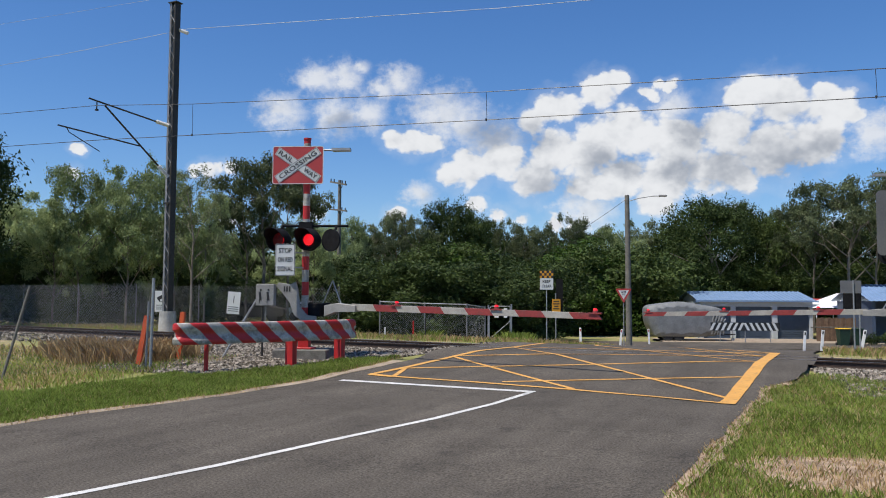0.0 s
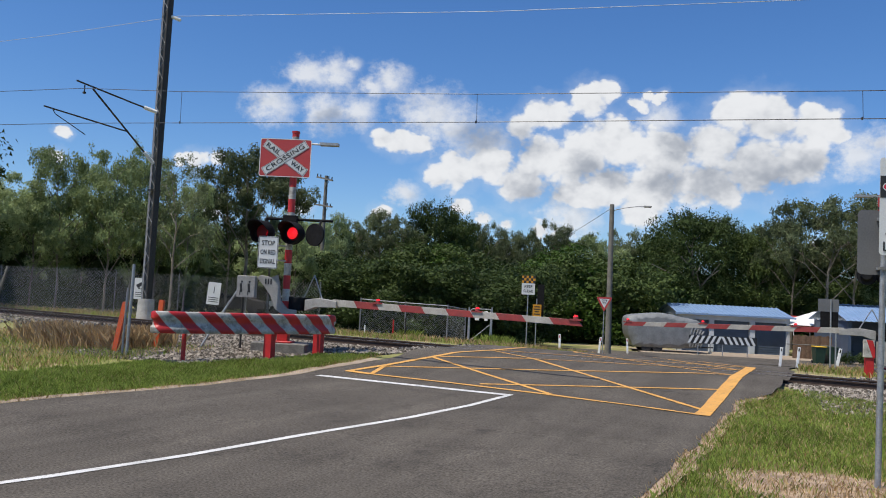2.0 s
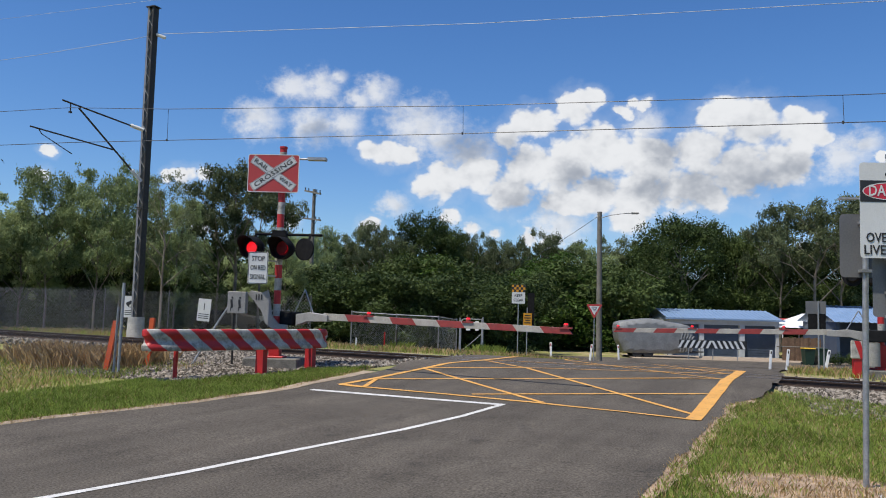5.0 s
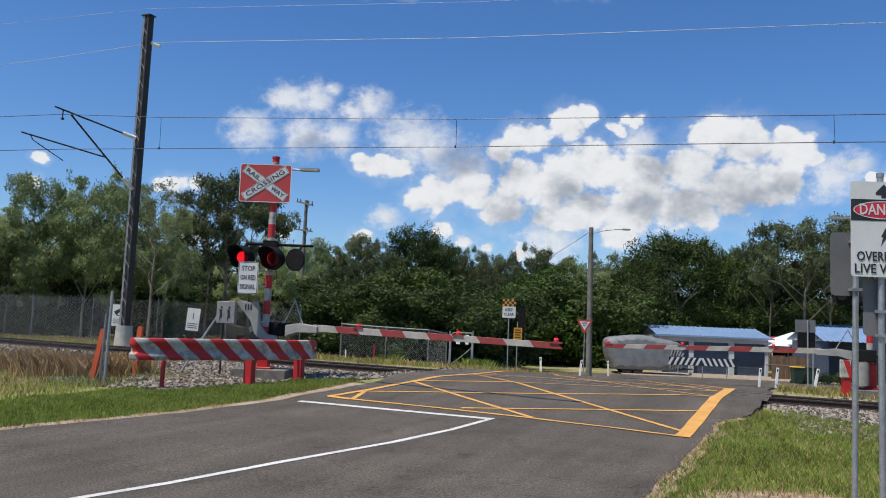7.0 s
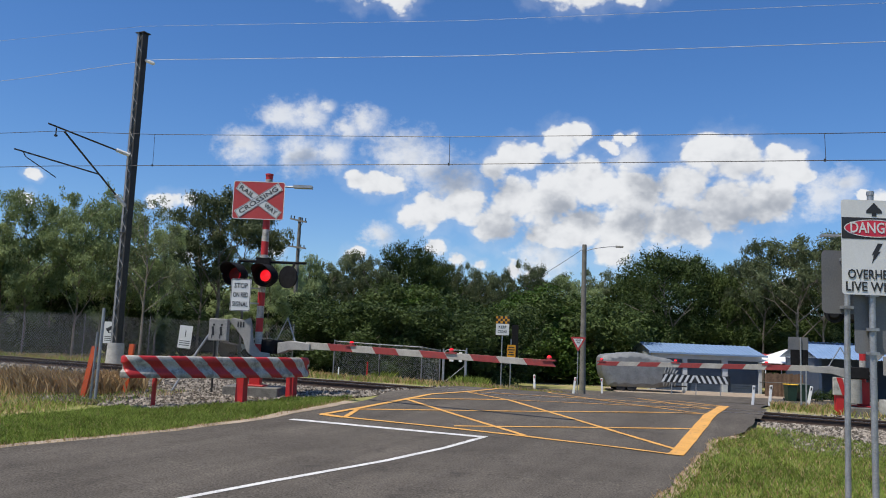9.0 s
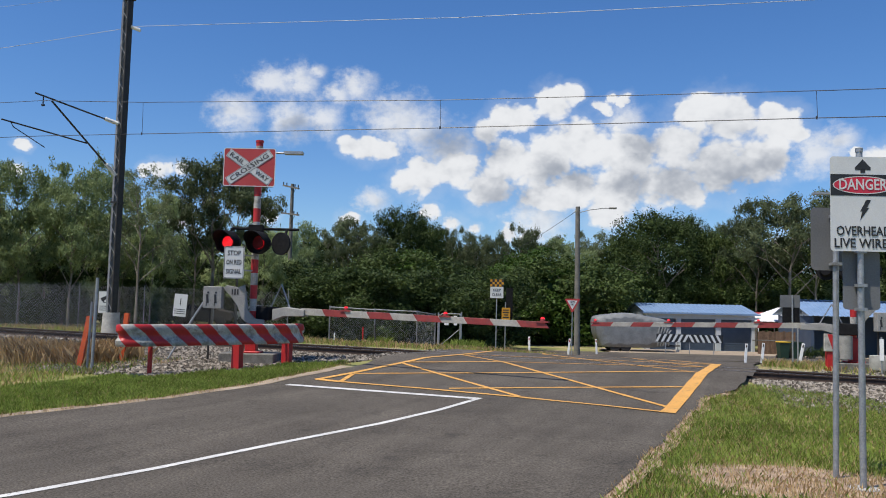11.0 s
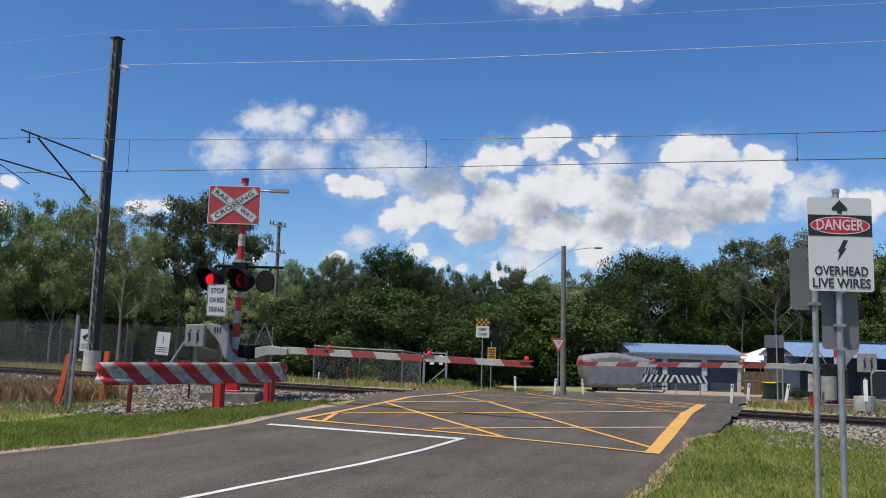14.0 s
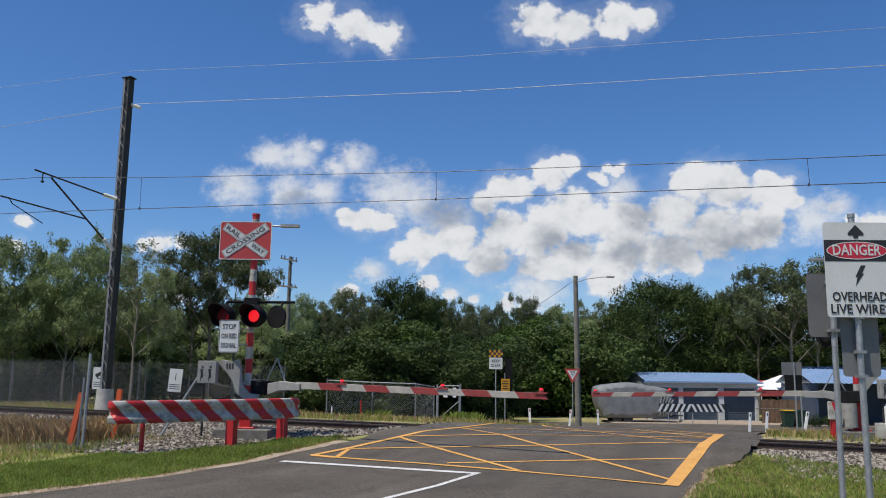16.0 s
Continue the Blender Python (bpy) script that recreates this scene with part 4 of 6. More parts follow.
def guard_rail():
    """A striped corrugated beam on red posts, bent round the signal."""
    P = [(-11.98, 12.84), (-12.2, 12.72), (-12.3, 12.52), (-12.22, 12.34), (-12.02, 12.30), (-11.75, 12.62), (-11.3, 13.45), (-10.85, 14.35), (-10.5, 15.25), (-10.32, 15.85), (-10.36, 16.15)]
    g = thing("guard_rail", pose(-11.2, 14.2, ground_z(-11.2, 14.2)), "red and white striped steel guard rail on red posts", "guard rail")
    o = g.matrix_basis.translation
    prof = [(-0.05, -0.225), (0.0, -0.22), (0.014, -0.19), (0.016, -0.11), (-0.022, -0.06), (-0.022, 0.03), (0.016, 0.08), (0.016, 0.17), (0.004, 0.2), (-0.03, 0.213), (-0.075, 0.213)]
    ctrl = [Vector(p) for p in P]
    cum = [0.0]
    for p, q in zip(ctrl, ctrl[1:]):
        cum.append(cum[-1] + (q - p).length)
    total = cum[-1]

    def along(d):
        d = max(0.0, min(total - 1e-4, d))
        k = max(i for i in range(len(cum) - 1) if cum[i] <= d)
        u = (d - cum[k]) / (cum[k + 1] - cum[k])
        p0, p1, p2, p3 = ctrl[max(0, k - 1)], ctrl[k], ctrl[k + 1], ctrl[min(len(ctrl) - 1, k + 2)]
        return 0.5 * (2 * p1 + (p2 - p0) * u + (2 * p0 - 5 * p1 + 4 * p2 - p3) * u * u + (3 * p1 - p0 - 3 * p2 + p3) * u ** 3)
    n, step, slant = len(prof), 0.075, 0.46
    count = int(total / step) + 6
    s = Shape()
    vs, fs, mi = [], [], []
    for j in range(count):
        for k, (out_by, h) in enumerate(prof):
            d = j * step - slant * (h + 0.225) / 0.438
            p, q = along(d), along(d + 0.05)
            if (q - p).length < 1e-5:
                p, q = along(total - 0.06), along(total - 0.01)
                base = along(total)
            else:
                base = p
            t = (q - p).normalized()
            zc = 0.94 - o.z + 0.05 * max(0, d) / total
            vs.append((base.x - o.x + t.y * out_by, base.y - o.y - t.x * out_by, zc + h))
    for j in range(count - 1):
        for k in range(n - 1):
            fs.append((j * n + k, (j + 1) * n + k, (j + 1) * n + k + 1, j * n + k + 1))
            mi.append(1 if ((j + 3) // 4) % 2 == 0 and j > 12 else 0)
    s.v, s.f, s.m = vs, fs, mi
    beam = part("beam", s, [GUARDWHITE, RED], g, "corrugated beam with slanting red and white stripes", smooth=True)
    md = beam.modifiers.new("thickness", "SOLIDIFY")
    md.thickness = 0.006
    for i, (x, y, w) in enumerate(((-11.92, 12.95, 0.075), (-10.98, 14.55, 0.2), (-10.52, 15.75, 0.2))):
        b = ground_z(x, y) - o.z
        part("post", Shape().box(x - o.x - 0.06, y - o.y + 0.08, b - 0.2, w, w * 0.8, 0.9 - b + 0.1), RED, g, bevel=0.006)


def round_post(shape, x, y, z0, z1, r=0.03, lean=(0, 0)):
    return shape.rod((x, y, z0), (x + lean[0], y + lean[1], z1), r, n=12)


def danger_sign():
    x, y = 0.582, 8.94
    b = ground_z(x, y)
    face = 21.0
    s = thing("danger_sign", pose(x, y, b, 0, 0, face), "white danger overhead live wires sign on a galvanised post", "sign")
    part("post", round_post(Shape(), 0, 0, -0.2, 3.28, 0.031), GALV, s, smooth=True)
    part("post_cap", Shape().rod((0, 0, 3.28), (0, 0, 3.32), 0.036, n=12), GALV, s)
    part("footing", Shape().rod((0, 0, -0.1), (0, 0, 0.03), 0.19, 0.14, 14), CONCRETE, s, "concrete footing", smooth=True)
    pl = part("plate", sign_plate(0.63, 0.93, 0.03), SIGNWHITE, s, "white plate with black and red panels", m=pose(0.01, -0.045, 2.76))
    # arrow
    arrow = Shape().prism([(-0.075, -0.007, 0.335), (0.075, -0.007, 0.335), (0.075, -0.007, 0.36), (0.0, -0.007, 0.44), (-0.075, -0.007, 0.36)], (0, 1, 0), 0.002)
    arrow.box(0, -0.006, 0.305, 0.045, 0.002, 0.035)
    part("arrow", arrow, BLACK, pl)
    part("panel", Shape().prism([(-0.312, -0.0065, 0.08), (0.312, -0.0065, 0.08), (0.312, -0.0065, 0.29), (-0.312, -0.0065, 0.29)], (0, 1, 0), 0.002), BLACK, pl)
    el = [(0.292 * math.cos(a), -0.0085, 0.185 + 0.088 * math.sin(a)) for a in [i * math.tau / 40 for i in range(40)]]
    part("oval", Shape().prism(el, (0, 1, 0), 0.001), DANGERRED, pl)
    rim = Shape().loft([[(0.292 * math.cos(a), -0.0095, 0.185 + 0.088 * math.sin(a)) for a in [i * math.tau / 40 for i in range(40)]],
                        [(0.282 * math.cos(a), -0.0095, 0.185 + 0.080 * math.sin(a)) for a in [i * math.tau / 40 for i in range(40)]]])
    part("oval_rim", rim, SIGNWHITE, pl)
    text_part("lettering", "DANGER", 0.15, SIGNWHITE, pl, pose(0, -0.011, 0.185), 0.46)
    bolt = [(0.03, 0.04), (0.075, 0.04), (0.035, -0.04), (0.055, -0.04), (-0.03, -0.16), (-0.01, -0.075), (-0.03, -0.075)]
    part("bolt_mark", Shape().prism([(a, -0.0065, c) for a, c in bolt], (0, 1, 0), 0.002), BLACK, pl)
    text_part("lettering", "OVERHEAD", 0.128, BLACK, pl, pose(0, -0.008, -0.27), 0.52)
    text_part("lettering", "LIVE WIRES", 0.128, BLACK, pl, pose(0, -0.008, -0.39), 0.56)
    back = part("rear_plate", Shape().prism([(p[0], 0, p[2]) for p in plate(0.36, 0.58, 0.04)], (0, 1, 0), 0.004), SIGNGREY, s, "bare aluminium back of another sign", m=pose(0.03, 0.05, 2.02))
    for z in (2.28, 1.95, 1.72, 3.05):
        part("clamp", Shape().box(0.0, 0.0, z, 0.09, 0.085, 0.03), GALV, s)
    x, y = 0.365, 9.41
    b = ground_z(x, y)
    s = thing("rear_sign", pose(x, y, b, 0, 0, face), "bare aluminium back of a sign on a galvanised post", "sign")
    part("post", round_post(Shape(), 0, 0, -0.2, 2.85, 0.030, (0.03, 0)), GALV, s, smooth=True)
    part("footing", Shape().rod((0, 0, -0.1), (0, 0, 0.015), 0.16, 0.1, 12), CONCRETE, s, smooth=True)
    part("plate", Shape().prism([(p[0], 0, p[2]) for p in plate(0.46, 0.66, 0.05)], (0, 1, 0), 0.004), SIGNGREY, s, m=pose(0.02, 0.05, 2.48))
    for z in (2.2, 2.7):
        part("clamp", Shape().box(0.03, 0.0, z, 0.12, 0.09, 0.03), GALV, s)
    part("top_clamp", Shape().box(0.03, 0.02, 2.82, 0.09, 0.07, 0.025), DARKMETAL, s)


build_mast()
build_wires()
near_signal = crossing_signal(-11.5, 15.75, 0.26, 22, 5.55, -25)
far_signal = crossing_signal(1.55, 25.2, 0.18, 196, 5.6, -12)
guard_rail()
danger_sign()


# ---- fences ----
def chain_mesh(p, q, height, pitch, r, lift=0.05):
    """Woven wires between two ground points, as thin three-sided bars."""
    p, q = Vector(p), Vector(q)
    run = (q - p)
    length = run.length
    d = run.normalized()
    s = Shape()
    up = Vector((0, 0, 1))
    n = int((length + height) / pitch)
    for k in range(n):
        for way in (1, -1):
            a0 = k * pitch - (height if way == 1 else 0)
            pts = []
            lo, hi = max(0, -a0) if way == 1 else max(0, a0 - length), min(height, length - a0) if way == 1 else min(height, a0)
            if hi <= lo:
                continue
            for h in (lo, hi):
                a = a0 + h if way == 1 else a0 - h
                pts.append(p + d * a + up * (h + lift))
            s.rod(pts[0], pts[1], r, n=3, caps=False)
    return s


def chain_fence(name, stations, height, pitch, wire, label, top_rail=True, mesh=True, r=0.03):
    x0, y0 = stations[0]
    f = thing(name, pose(0, 0, 0), label, "fence")
    for x, y in stations:
        z = ground_z(x, y)
        part("post", Shape().rod((x, y, z - 0.2), (x, y, z + height + 0.06), r, n=8), MAST, f)
    for (xa, ya), (xb, yb) in zip(stations, stations[1:]):
        a, b = Vector((xa, ya, ground_z(xa, ya))), Vector((xb, yb, ground_z(xb, yb)))
        up = Vector((0, 0, height))
        if top_rail:
            part("rail", Shape().rod(a + up, b + up, 0.022, n=8), GALV, f)
        if mesh:
            tagged(part("wire_mesh", chain_mesh(a, b, height - 0.05, pitch, wire), GALV, f), kind="stuff")
    return f


def build_fences():
    st = [(-52 + 3.0 * i, track_y(-52 + 3.0 * i) + 4.3) for i in range(13)]
    chain_fence("boundary_fence", st, 1.75, 0.12, 0.003, "grey chain-link fence along the far side of the track", top_rail=False, r=0.014)
    st = [(-15.04, 10.76), (-13.45, 12.95)]
    f = thing("verge_fence", pose(0, 0, 0), "old chain-link fence with a leaning post in dry grass", "fence")
    x, y = st[0]
    z = ground_z(x, y)
    part("post", Shape().rod((x - 0.05, y - 0.1, z - 0.2), (x + 0.22, y + 0.3, z + 1.85), 0.028, n=8), WOODPOLE, f, "grey post leaning over")
    x, y = st[1]
    z = ground_z(x, y)
    part("post", Shape().rod((x, y, z - 0.2), (x + 0.03, y, z + 1.95), 0.032, n=10), GALV, f)
    part("stay", Shape().rod((x - 0.1, y - 0.03, z - 0.1), (x - 0.06, y - 0.03, z + 1.45), 0.024, n=8), GALV, f)
    tagged(part("wire_mesh", chain_mesh((-15.04, 10.76, ground_z(-15.04, 10.76)), (x, y, z), 1.8, 0.07, 0.0015), GALV, f), kind="stuff")
    tagged(part("wire_mesh", chain_mesh((-17.6, 8.0, ground_z(-17.6, 8.0)), (-15.04, 10.76, ground_z(-15.04, 10.76)), 1.8, 0.07, 0.0015), GALV, f), kind="stuff")
    # fence and gate beyond the rails
    st = [(-19.32, 32.29), (-17.42, 33.08), (-15.65, 33.82), (-15.69, 35.99)]
    chain_fence("yard_fence", st, 1.75, 0.09, 0.003, "galvanised pipe and mesh fence round a grassy yard")
    g = thing("yard_gate", pose(-14.37, 33.3, ground_z(-14.37, 33.3)), "galvanised tubular gate standing ajar beside the fence", "gate")
    part("post", Shape().rod((0, 0, -0.2), (0, 0, 1.7), 0.035, n=10), GALV, g)
    part("post", Shape().rod((0.95, 0.35, -0.2), (0.95, 0.35, 1.75), 0.035, n=10), GALV, g)
    part("frame", Shape().pipe([(0.05, 0, 0.15), (0.05, 0, 1.55), (0.15, 0.04, 1.65), (0.9, 0.33, 1.65), (0.9, 0.33, 0.15), (0.05, 0, 0.15)], 0.022, 8), GALV, g)
    part("brace", Shape().rod((0.05, 0, 0.2), (0.9, 0.33, 1.0), 0.016, n=6), GALV, g)
    for dx, w in ((0.35, 0.2), (0.72, 0.16)):
        part("notice", Shape().box(dx, dx * 0.36 - 0.03, 1.15, w, 0.004, 0.42), SIGNWHITE, g, "small white notice")
    for i, (x, y) in enumerate(((-17.1, 31.4), (-16.3, 31.0), (-18.4, 31.2))):
        z = ground_z(x, y)
        s = Shape().rod((x, y, z - 0.1), (x, y, z + (0.9, 1.0, 0.6)[i]), 0.03, n=8)
        solo("marker_post", s, (RED, DARKMETAL, WHITE)[i], ("short red steel marker post in the grass", "short dark steel marker post in the grass", "short white marker post in the grass")[i], "post")


# ---- small railway things ----
def notice_on_fence(x, y, z, w, h, face, tilt, icon):
    s = thing("warning_notice", pose(x, y, z, 0, tilt, face), "small white warning notice wired to the fence", "sign", "fence notices")
    p = part("plate", sign_plate(w, h, 0.02, 0.003), SIGNWHITE, s)
    k = Shape()
    if icon == "camera":
        k.box(0.0, -0.006, 0.1 * h, 0.5 * w, 0.002, 0.16 * h, Matrix.Rotation(radians(-28), 3, "Y"))
        k.box(-0.1 * w, -0.006, -0.02 * h, 0.10 * w, 0.002, 0.12 * h)
        k.box(0.1 * w, -0.006, -0.03 * h, 0.4 * w, 0.002, 0.03 * h)
    else:
        k.box(0.0, -0.006, 0.0, 0.06 * w, 0.002, 0.3 * h)
    part("symbol", k, BLACK, p)
    bars = Shape()
    for i in range(3):
        bars.box(0, -0.006, -0.2 * h - 0.09 * h * i, 0.8 * w, 0.002, 0.03 * h)
    part("text_bars", bars, DARKMETAL, p)


def gate_cabinet(x, y, z, face):
    s = thing("control_box", pose(x, y, ground_z(x, y), 0, 0, face), "weathered grey control box on a thin post", "control box", "control boxes")
    h = z - ground_z(x, y)
    part("post", Shape().rod((-0.1, 0.1, -0.2), (-0.1, 0.1, h), 0.025, n=8), DARKMETAL, s)
    b = part("box", Shape().box(0, 0, h, 0.42, 0.22, 0.5), CABINET, s, bevel=0.012)
    for dx in (-0.1, 0.08):
        k = Shape()
        k.box(dx, -0.114, h + 0.12, 0.05, 0.004, 0.2, Matrix.Rotation(radians(-6), 3, "Y"))
        k.rod((dx + 0.0, -0.112, h + 0.36), (dx + 0.0, -0.116, h + 0.36), 0.025, n=8)
        k.box(dx - 0.03, -0.114, h + 0.05, 0.016, 0.004, 0.1)
        part("mark", k, BLACK, b, "black mark")
    return s


def build_trackside():
    for x, y, lean in ((-14.18, 13.31, 0.14), (-13.94, 14.28, 0.05)):
        z = ground_z(x, y)
        s = Shape()
        s.prism([(-0.055, -0.05, -0.2), (0.055, -0.05, -0.2), (0.055, -0.05, 1.12), (-0.055, -0.05, 1.12)], (0, 1, 0), 0.012)
        s.prism([(-0.055, -0.05, -0.2), (-0.043, -0.05, -0.2), (-0.043, -0.05, 1.12), (-0.055, -0.05, 1.12)], (0, 1, 0), 0.09)
        s.prism([(0.043, -0.05, -0.2), (0.055, -0.05, -0.2), (0.055, -0.05, 1.12), (0.043, -0.05, 1.12)], (0, 1, 0), 0.09)
        t = thing("orange_post", pose(x, y, z, -2, math.degrees(lean), 24), "leaning bright orange channel post beside the ballast", "post", "orange posts")
        part("channel", s, ORANGE, t, bevel=0.003)
    f = 24
    notice_on_fence(-23.65, 23.25, 1.56, 0.46, 0.80, f, 0, "camera")
    notice_on_fence(-20.05, 23.2, 1.52, 0.46, 0.80, f, 4, "bolt")
    gate_cabinet(-12.2, 15.2, 1.50, 24)
    c = thing("conduit", pose(-12.9, 15.5, ground_z(-12.9, 15.5)), "bent galvanised conduit pipe rising from the ground", "pipe")
    part("pipe", Shape().pipe([(-0.45, -0.5, -0.1), (-0.05, -0.05, 1.0), (0.25, 0.05, 1.5), (0.38, 0.07, 1.62), (0.5, 0.08, 1.64)], 0.025, 10), GALV, c, smooth=True)
    gate_cabinet(2.2, 24.3, 1.30, 20)
    # concrete weight and post by the far gate
    b = thing("concrete_weight", pose(2.12, 24.4, ground_z(2.12, 24.4)), "rounded pale concrete weight beside the far gate", "concrete block")
    part("body", Shape().loft([[(0.26 * math.cos(a) * k, 0.2 * math.sin(a) * k, z) for a in [i * math.tau / 20 for i in range(20)]] for k, z in ((0.9, 0.12), (1, 0.2), (1, 0.5), (0.0, 0.52))]), CONCRETE, b, smooth=True)
    part("legs", Shape().box(-0.05, 0, -0.1, 0.05, 0.05, 0.3).box(0.08, 0, -0.1, 0.05, 0.05, 0.3), GALV, b)
    w = thing("white_marker", pose(2.1, 23.75, ground_z(2.1, 23.75)), "white marker board on a short post", "post")
    part("board", Shape().box(0, 0, 0.35, 0.1, 0.02, 0.55), WHITE, w, bevel=0.004)
    part("post", Shape().rod((0, 0.03, -0.2), (0, 0.03, 0.95), 0.02, n=8), GALV, w)
    g = thing("wire_panel", pose(2.25, 23.9, ground_z(2.25, 23.9)), "galvanised mesh panel fence beyond the track", "fence")
    part("frame", Shape().pipe([(0, 0, 0), (0, 0, 1.05), (0.08, 0, 1.15), (3.2, 0.3, 1.15), (3.2, 0.3, 0)], 0.02, 8), GALV, g)
    tagged(part("wire_mesh", chain_mesh((0, 0, 0.0), (3.2, 0.3, 0.0), 1.1, 0.08, 0.002), GALV, g), kind="stuff")
    part("post", Shape().rod((0.62, 0.1, -0.2), (0.62, 0.1, 1.35), 0.03, n=8), GALV, g)
    # striped end board by the far signal
    x, y = 0.92, 24.45
    e = thing("end_guard", pose(x, y, ground_z(x, y), 0, 0, 20), "white and red striped end of a guard rail", "guard rail")
    part("board", Shape().prism([(-0.14, 0, 0.52), (0.16, 0, 0.52), (0.16, 0, 0.98), (-0.14, 0, 1.0)], (0, 1, 0), 0.06), GUARDWHITE, e, bevel=0.02)
    part("stripe", Shape().prism([(-0.06, -0.004, 0.99), (0.1, -0.004, 0.98), (0.16, -0.004, 0.75), (0.16, -0.004, 0.52), (0.1, -0.004, 0.52)], (0, 1, 0), 0.003), RED, e)
    part("post", Shape().box(0.05, 0.1, -0.2, 0.2, 0.14, 0.8), RED, e, bevel=0.008)
    part("drum", Shape().rod((0.5, 0.25, 0.32), (0.5, 0.25, 0.95), 0.2, n=16), CABINET, e, "pale grey drum", smooth=True)


# ---- road furniture ----
def post_sign(name, x, y, label, face=22.0, top=2.4, r=0.024):
    s = thing(name, pose(x, y, ground_z(x, y), 0, 0, face), label, "road sign")
    part("post", Shape().rod((0, 0.03, -0.2), (0, 0.03, top), r, n=8), GALV, s)
    return s


def build_signs():
    gz = ground_z(-10.12, 40.4)
    s = post_sign("give_way_sign", -10.12, 40.4, "red and white triangular give way sign on a post", 20, 2.9)
    c = 2.15 - gz - 0.2
    tri = [(-0.38, -0.01, c + 0.3), (-0.34, -0.01, c + 0.34), (0.34, -0.01, c + 0.34), (0.38, -0.01, c + 0.3), (0.03, -0.01, c - 0.34), (-0.03, -0.01, c - 0.34)]
    pl = part("plate", Shape().prism(tri, (0, 1, 0), 0.006), SIGNRED, s, "red triangular plate")
    ins = [(-0.26, -0.014, c + 0.25), (0.26, -0.014, c + 0.25), (0.0, -0.014, c - 0.2)]
    part("field", Shape().prism(ins, (0, 1, 0), 0.003), SIGNWHITE, pl)
    text_part("lettering", "GIVE", 0.13, BLACK, pl, pose(0, -0.018, c + 0.17), 0.26)
    text_part("lettering", "WAY", 0.12, BLACK, pl, pose(0, -0.018, c + 0.05), 0.18)
    gz = ground_z(-11.98, 34.2)
    s = post_sign("keep_clear_sign", -11.98, 34.2, "white keep clear sign below a chequered amber board", 22, 2.75)
    pl = part("plate", sign_plate(0.58, 0.5, 0.03), SIGNWHITE, s, m=pose(0, -0.0, 2.40 - gz))
    text_part("lettering", "KEEP", 0.17, BLACK, pl, pose(0, -0.008, 0.1), 0.34)
    text_part("lettering", "CLEAR", 0.17, BLACK, pl, pose(0, -0.008, -0.1), 0.42)
    top = part("chequer_board", Shape().box(0, -0.003, -0.16, 0.6, 0.006, 0.32), BLACK, s, "black and amber chequered board", m=pose(0, 0, 2.82 - gz))
    for i in range(6):
        for j in range(3):
            if (i + j) % 2 == 0:
                part("check", Shape().box(-0.25 + 0.1 * i, -0.008, -0.16 + 0.107 * j, 0.096, 0.003, 0.1), AMBER, top)
    gz = ground_z(-11.93, 35.3)
    s = post_sign("amber_notice", -11.93, 35.3, "amber notice board on a thin post", 22, 2.35)
    pl = part("plate", sign_plate(0.38, 0.58, 0.02), AMBER, s, m=pose(0.02, 0, 1.45 - gz))
    bars = Shape()
    for i, w in enumerate((0.26, 0.3, 0.2, 0.28)):
        bars.box(0, -0.007, 0.16 - 0.11 * i, w, 0.002, 0.05)
    part("text_bars", bars, BLACK, pl)
    part("dark_back", Shape().box(0.17, 0.08, 0.95 - gz, 0.3, 0.03, 1.7), HOOD, s, "tall narrow dark sign seen from behind")
    gz = ground_z(0.02, 27.2)
    s = post_sign("double_post_sign", 0.02, 27.2, "dark back of a sign on two thin posts", 14, 2.2)
    part("post", Shape().rod((0.17, 0.1, -0.2), (0.17, 0.1, 1.2), 0.024, n=8), GALV, s)
    part("upper_plate", Shape().box(-0.06, 0.07, 1.92 - gz, 0.58, 0.02, 0.38), SIGNGREY, s)
    part("lower_plate", Shape().box(-0.03, 0.075, 1.36 - gz, 0.5, 0.02, 0.58), HOOD, s)
    for i, (x, y, lean) in enumerate(((-1.88, 38.4, 4), (-1.15, 36.5, 5), (0.25, 35.0, 11), (-11.8, 38.7, -2), (-10.5, 47.9, -3), (-10.45, 40.9, 6))):
        p = thing("guide_post", pose(x, y, ground_z(x, y) - 0.03, 0, lean, 15), "white roadside guide post" + (", leaning over" if lean > 8 else " standing in the verge"), "guide post", "guide posts")
        part("post", Shape().box(0, 0, -0.1, 0.11, 0.04, 1.05), WHITE, p, bevel=0.008)
        part("reflector", Shape().box(0, -0.022, 0.78, 0.05, 0.006, 0.12), DARKMETAL if i < 3 else SIGNRED, p)
    # chevron board
    c = thing("chevron_board", pose(-5.8, 53.0, ground_z(-5.8, 53.0), 0, 0, 22.8), "long black and white chevron board on posts", "road sign")
    zc = 1.0
    part("board", Shape().box(0, 0, zc - 0.24, 4.15, 0.02, 0.5), BLACK, c)
    for i in range(12):
        x = -1.95 + i * 0.34
        k = -1 if i > 5 else 1
        if i in (5, 6):
            k = 1 if i == 5 else -1
        part("chevron_bar", Shape().prism([(x - 0.08 - 0.12 * k, -0.014, zc - 0.22), (x + 0.08 - 0.12 * k, -0.014, zc - 0.22), (x + 0.08 + 0.12 * k, -0.014, zc + 0.24), (x - 0.08 + 0.12 * k, -0.014, zc + 0.24)], (0, 1, 0), 0.003), SIGNWHITE, c)
    for x in (-1.5, 0.0, 1.5):
        part("post", Shape().rod((x, 0.04, -0.2), (x, 0.04, zc + 0.1), 0.03, n=8), GALV, c)


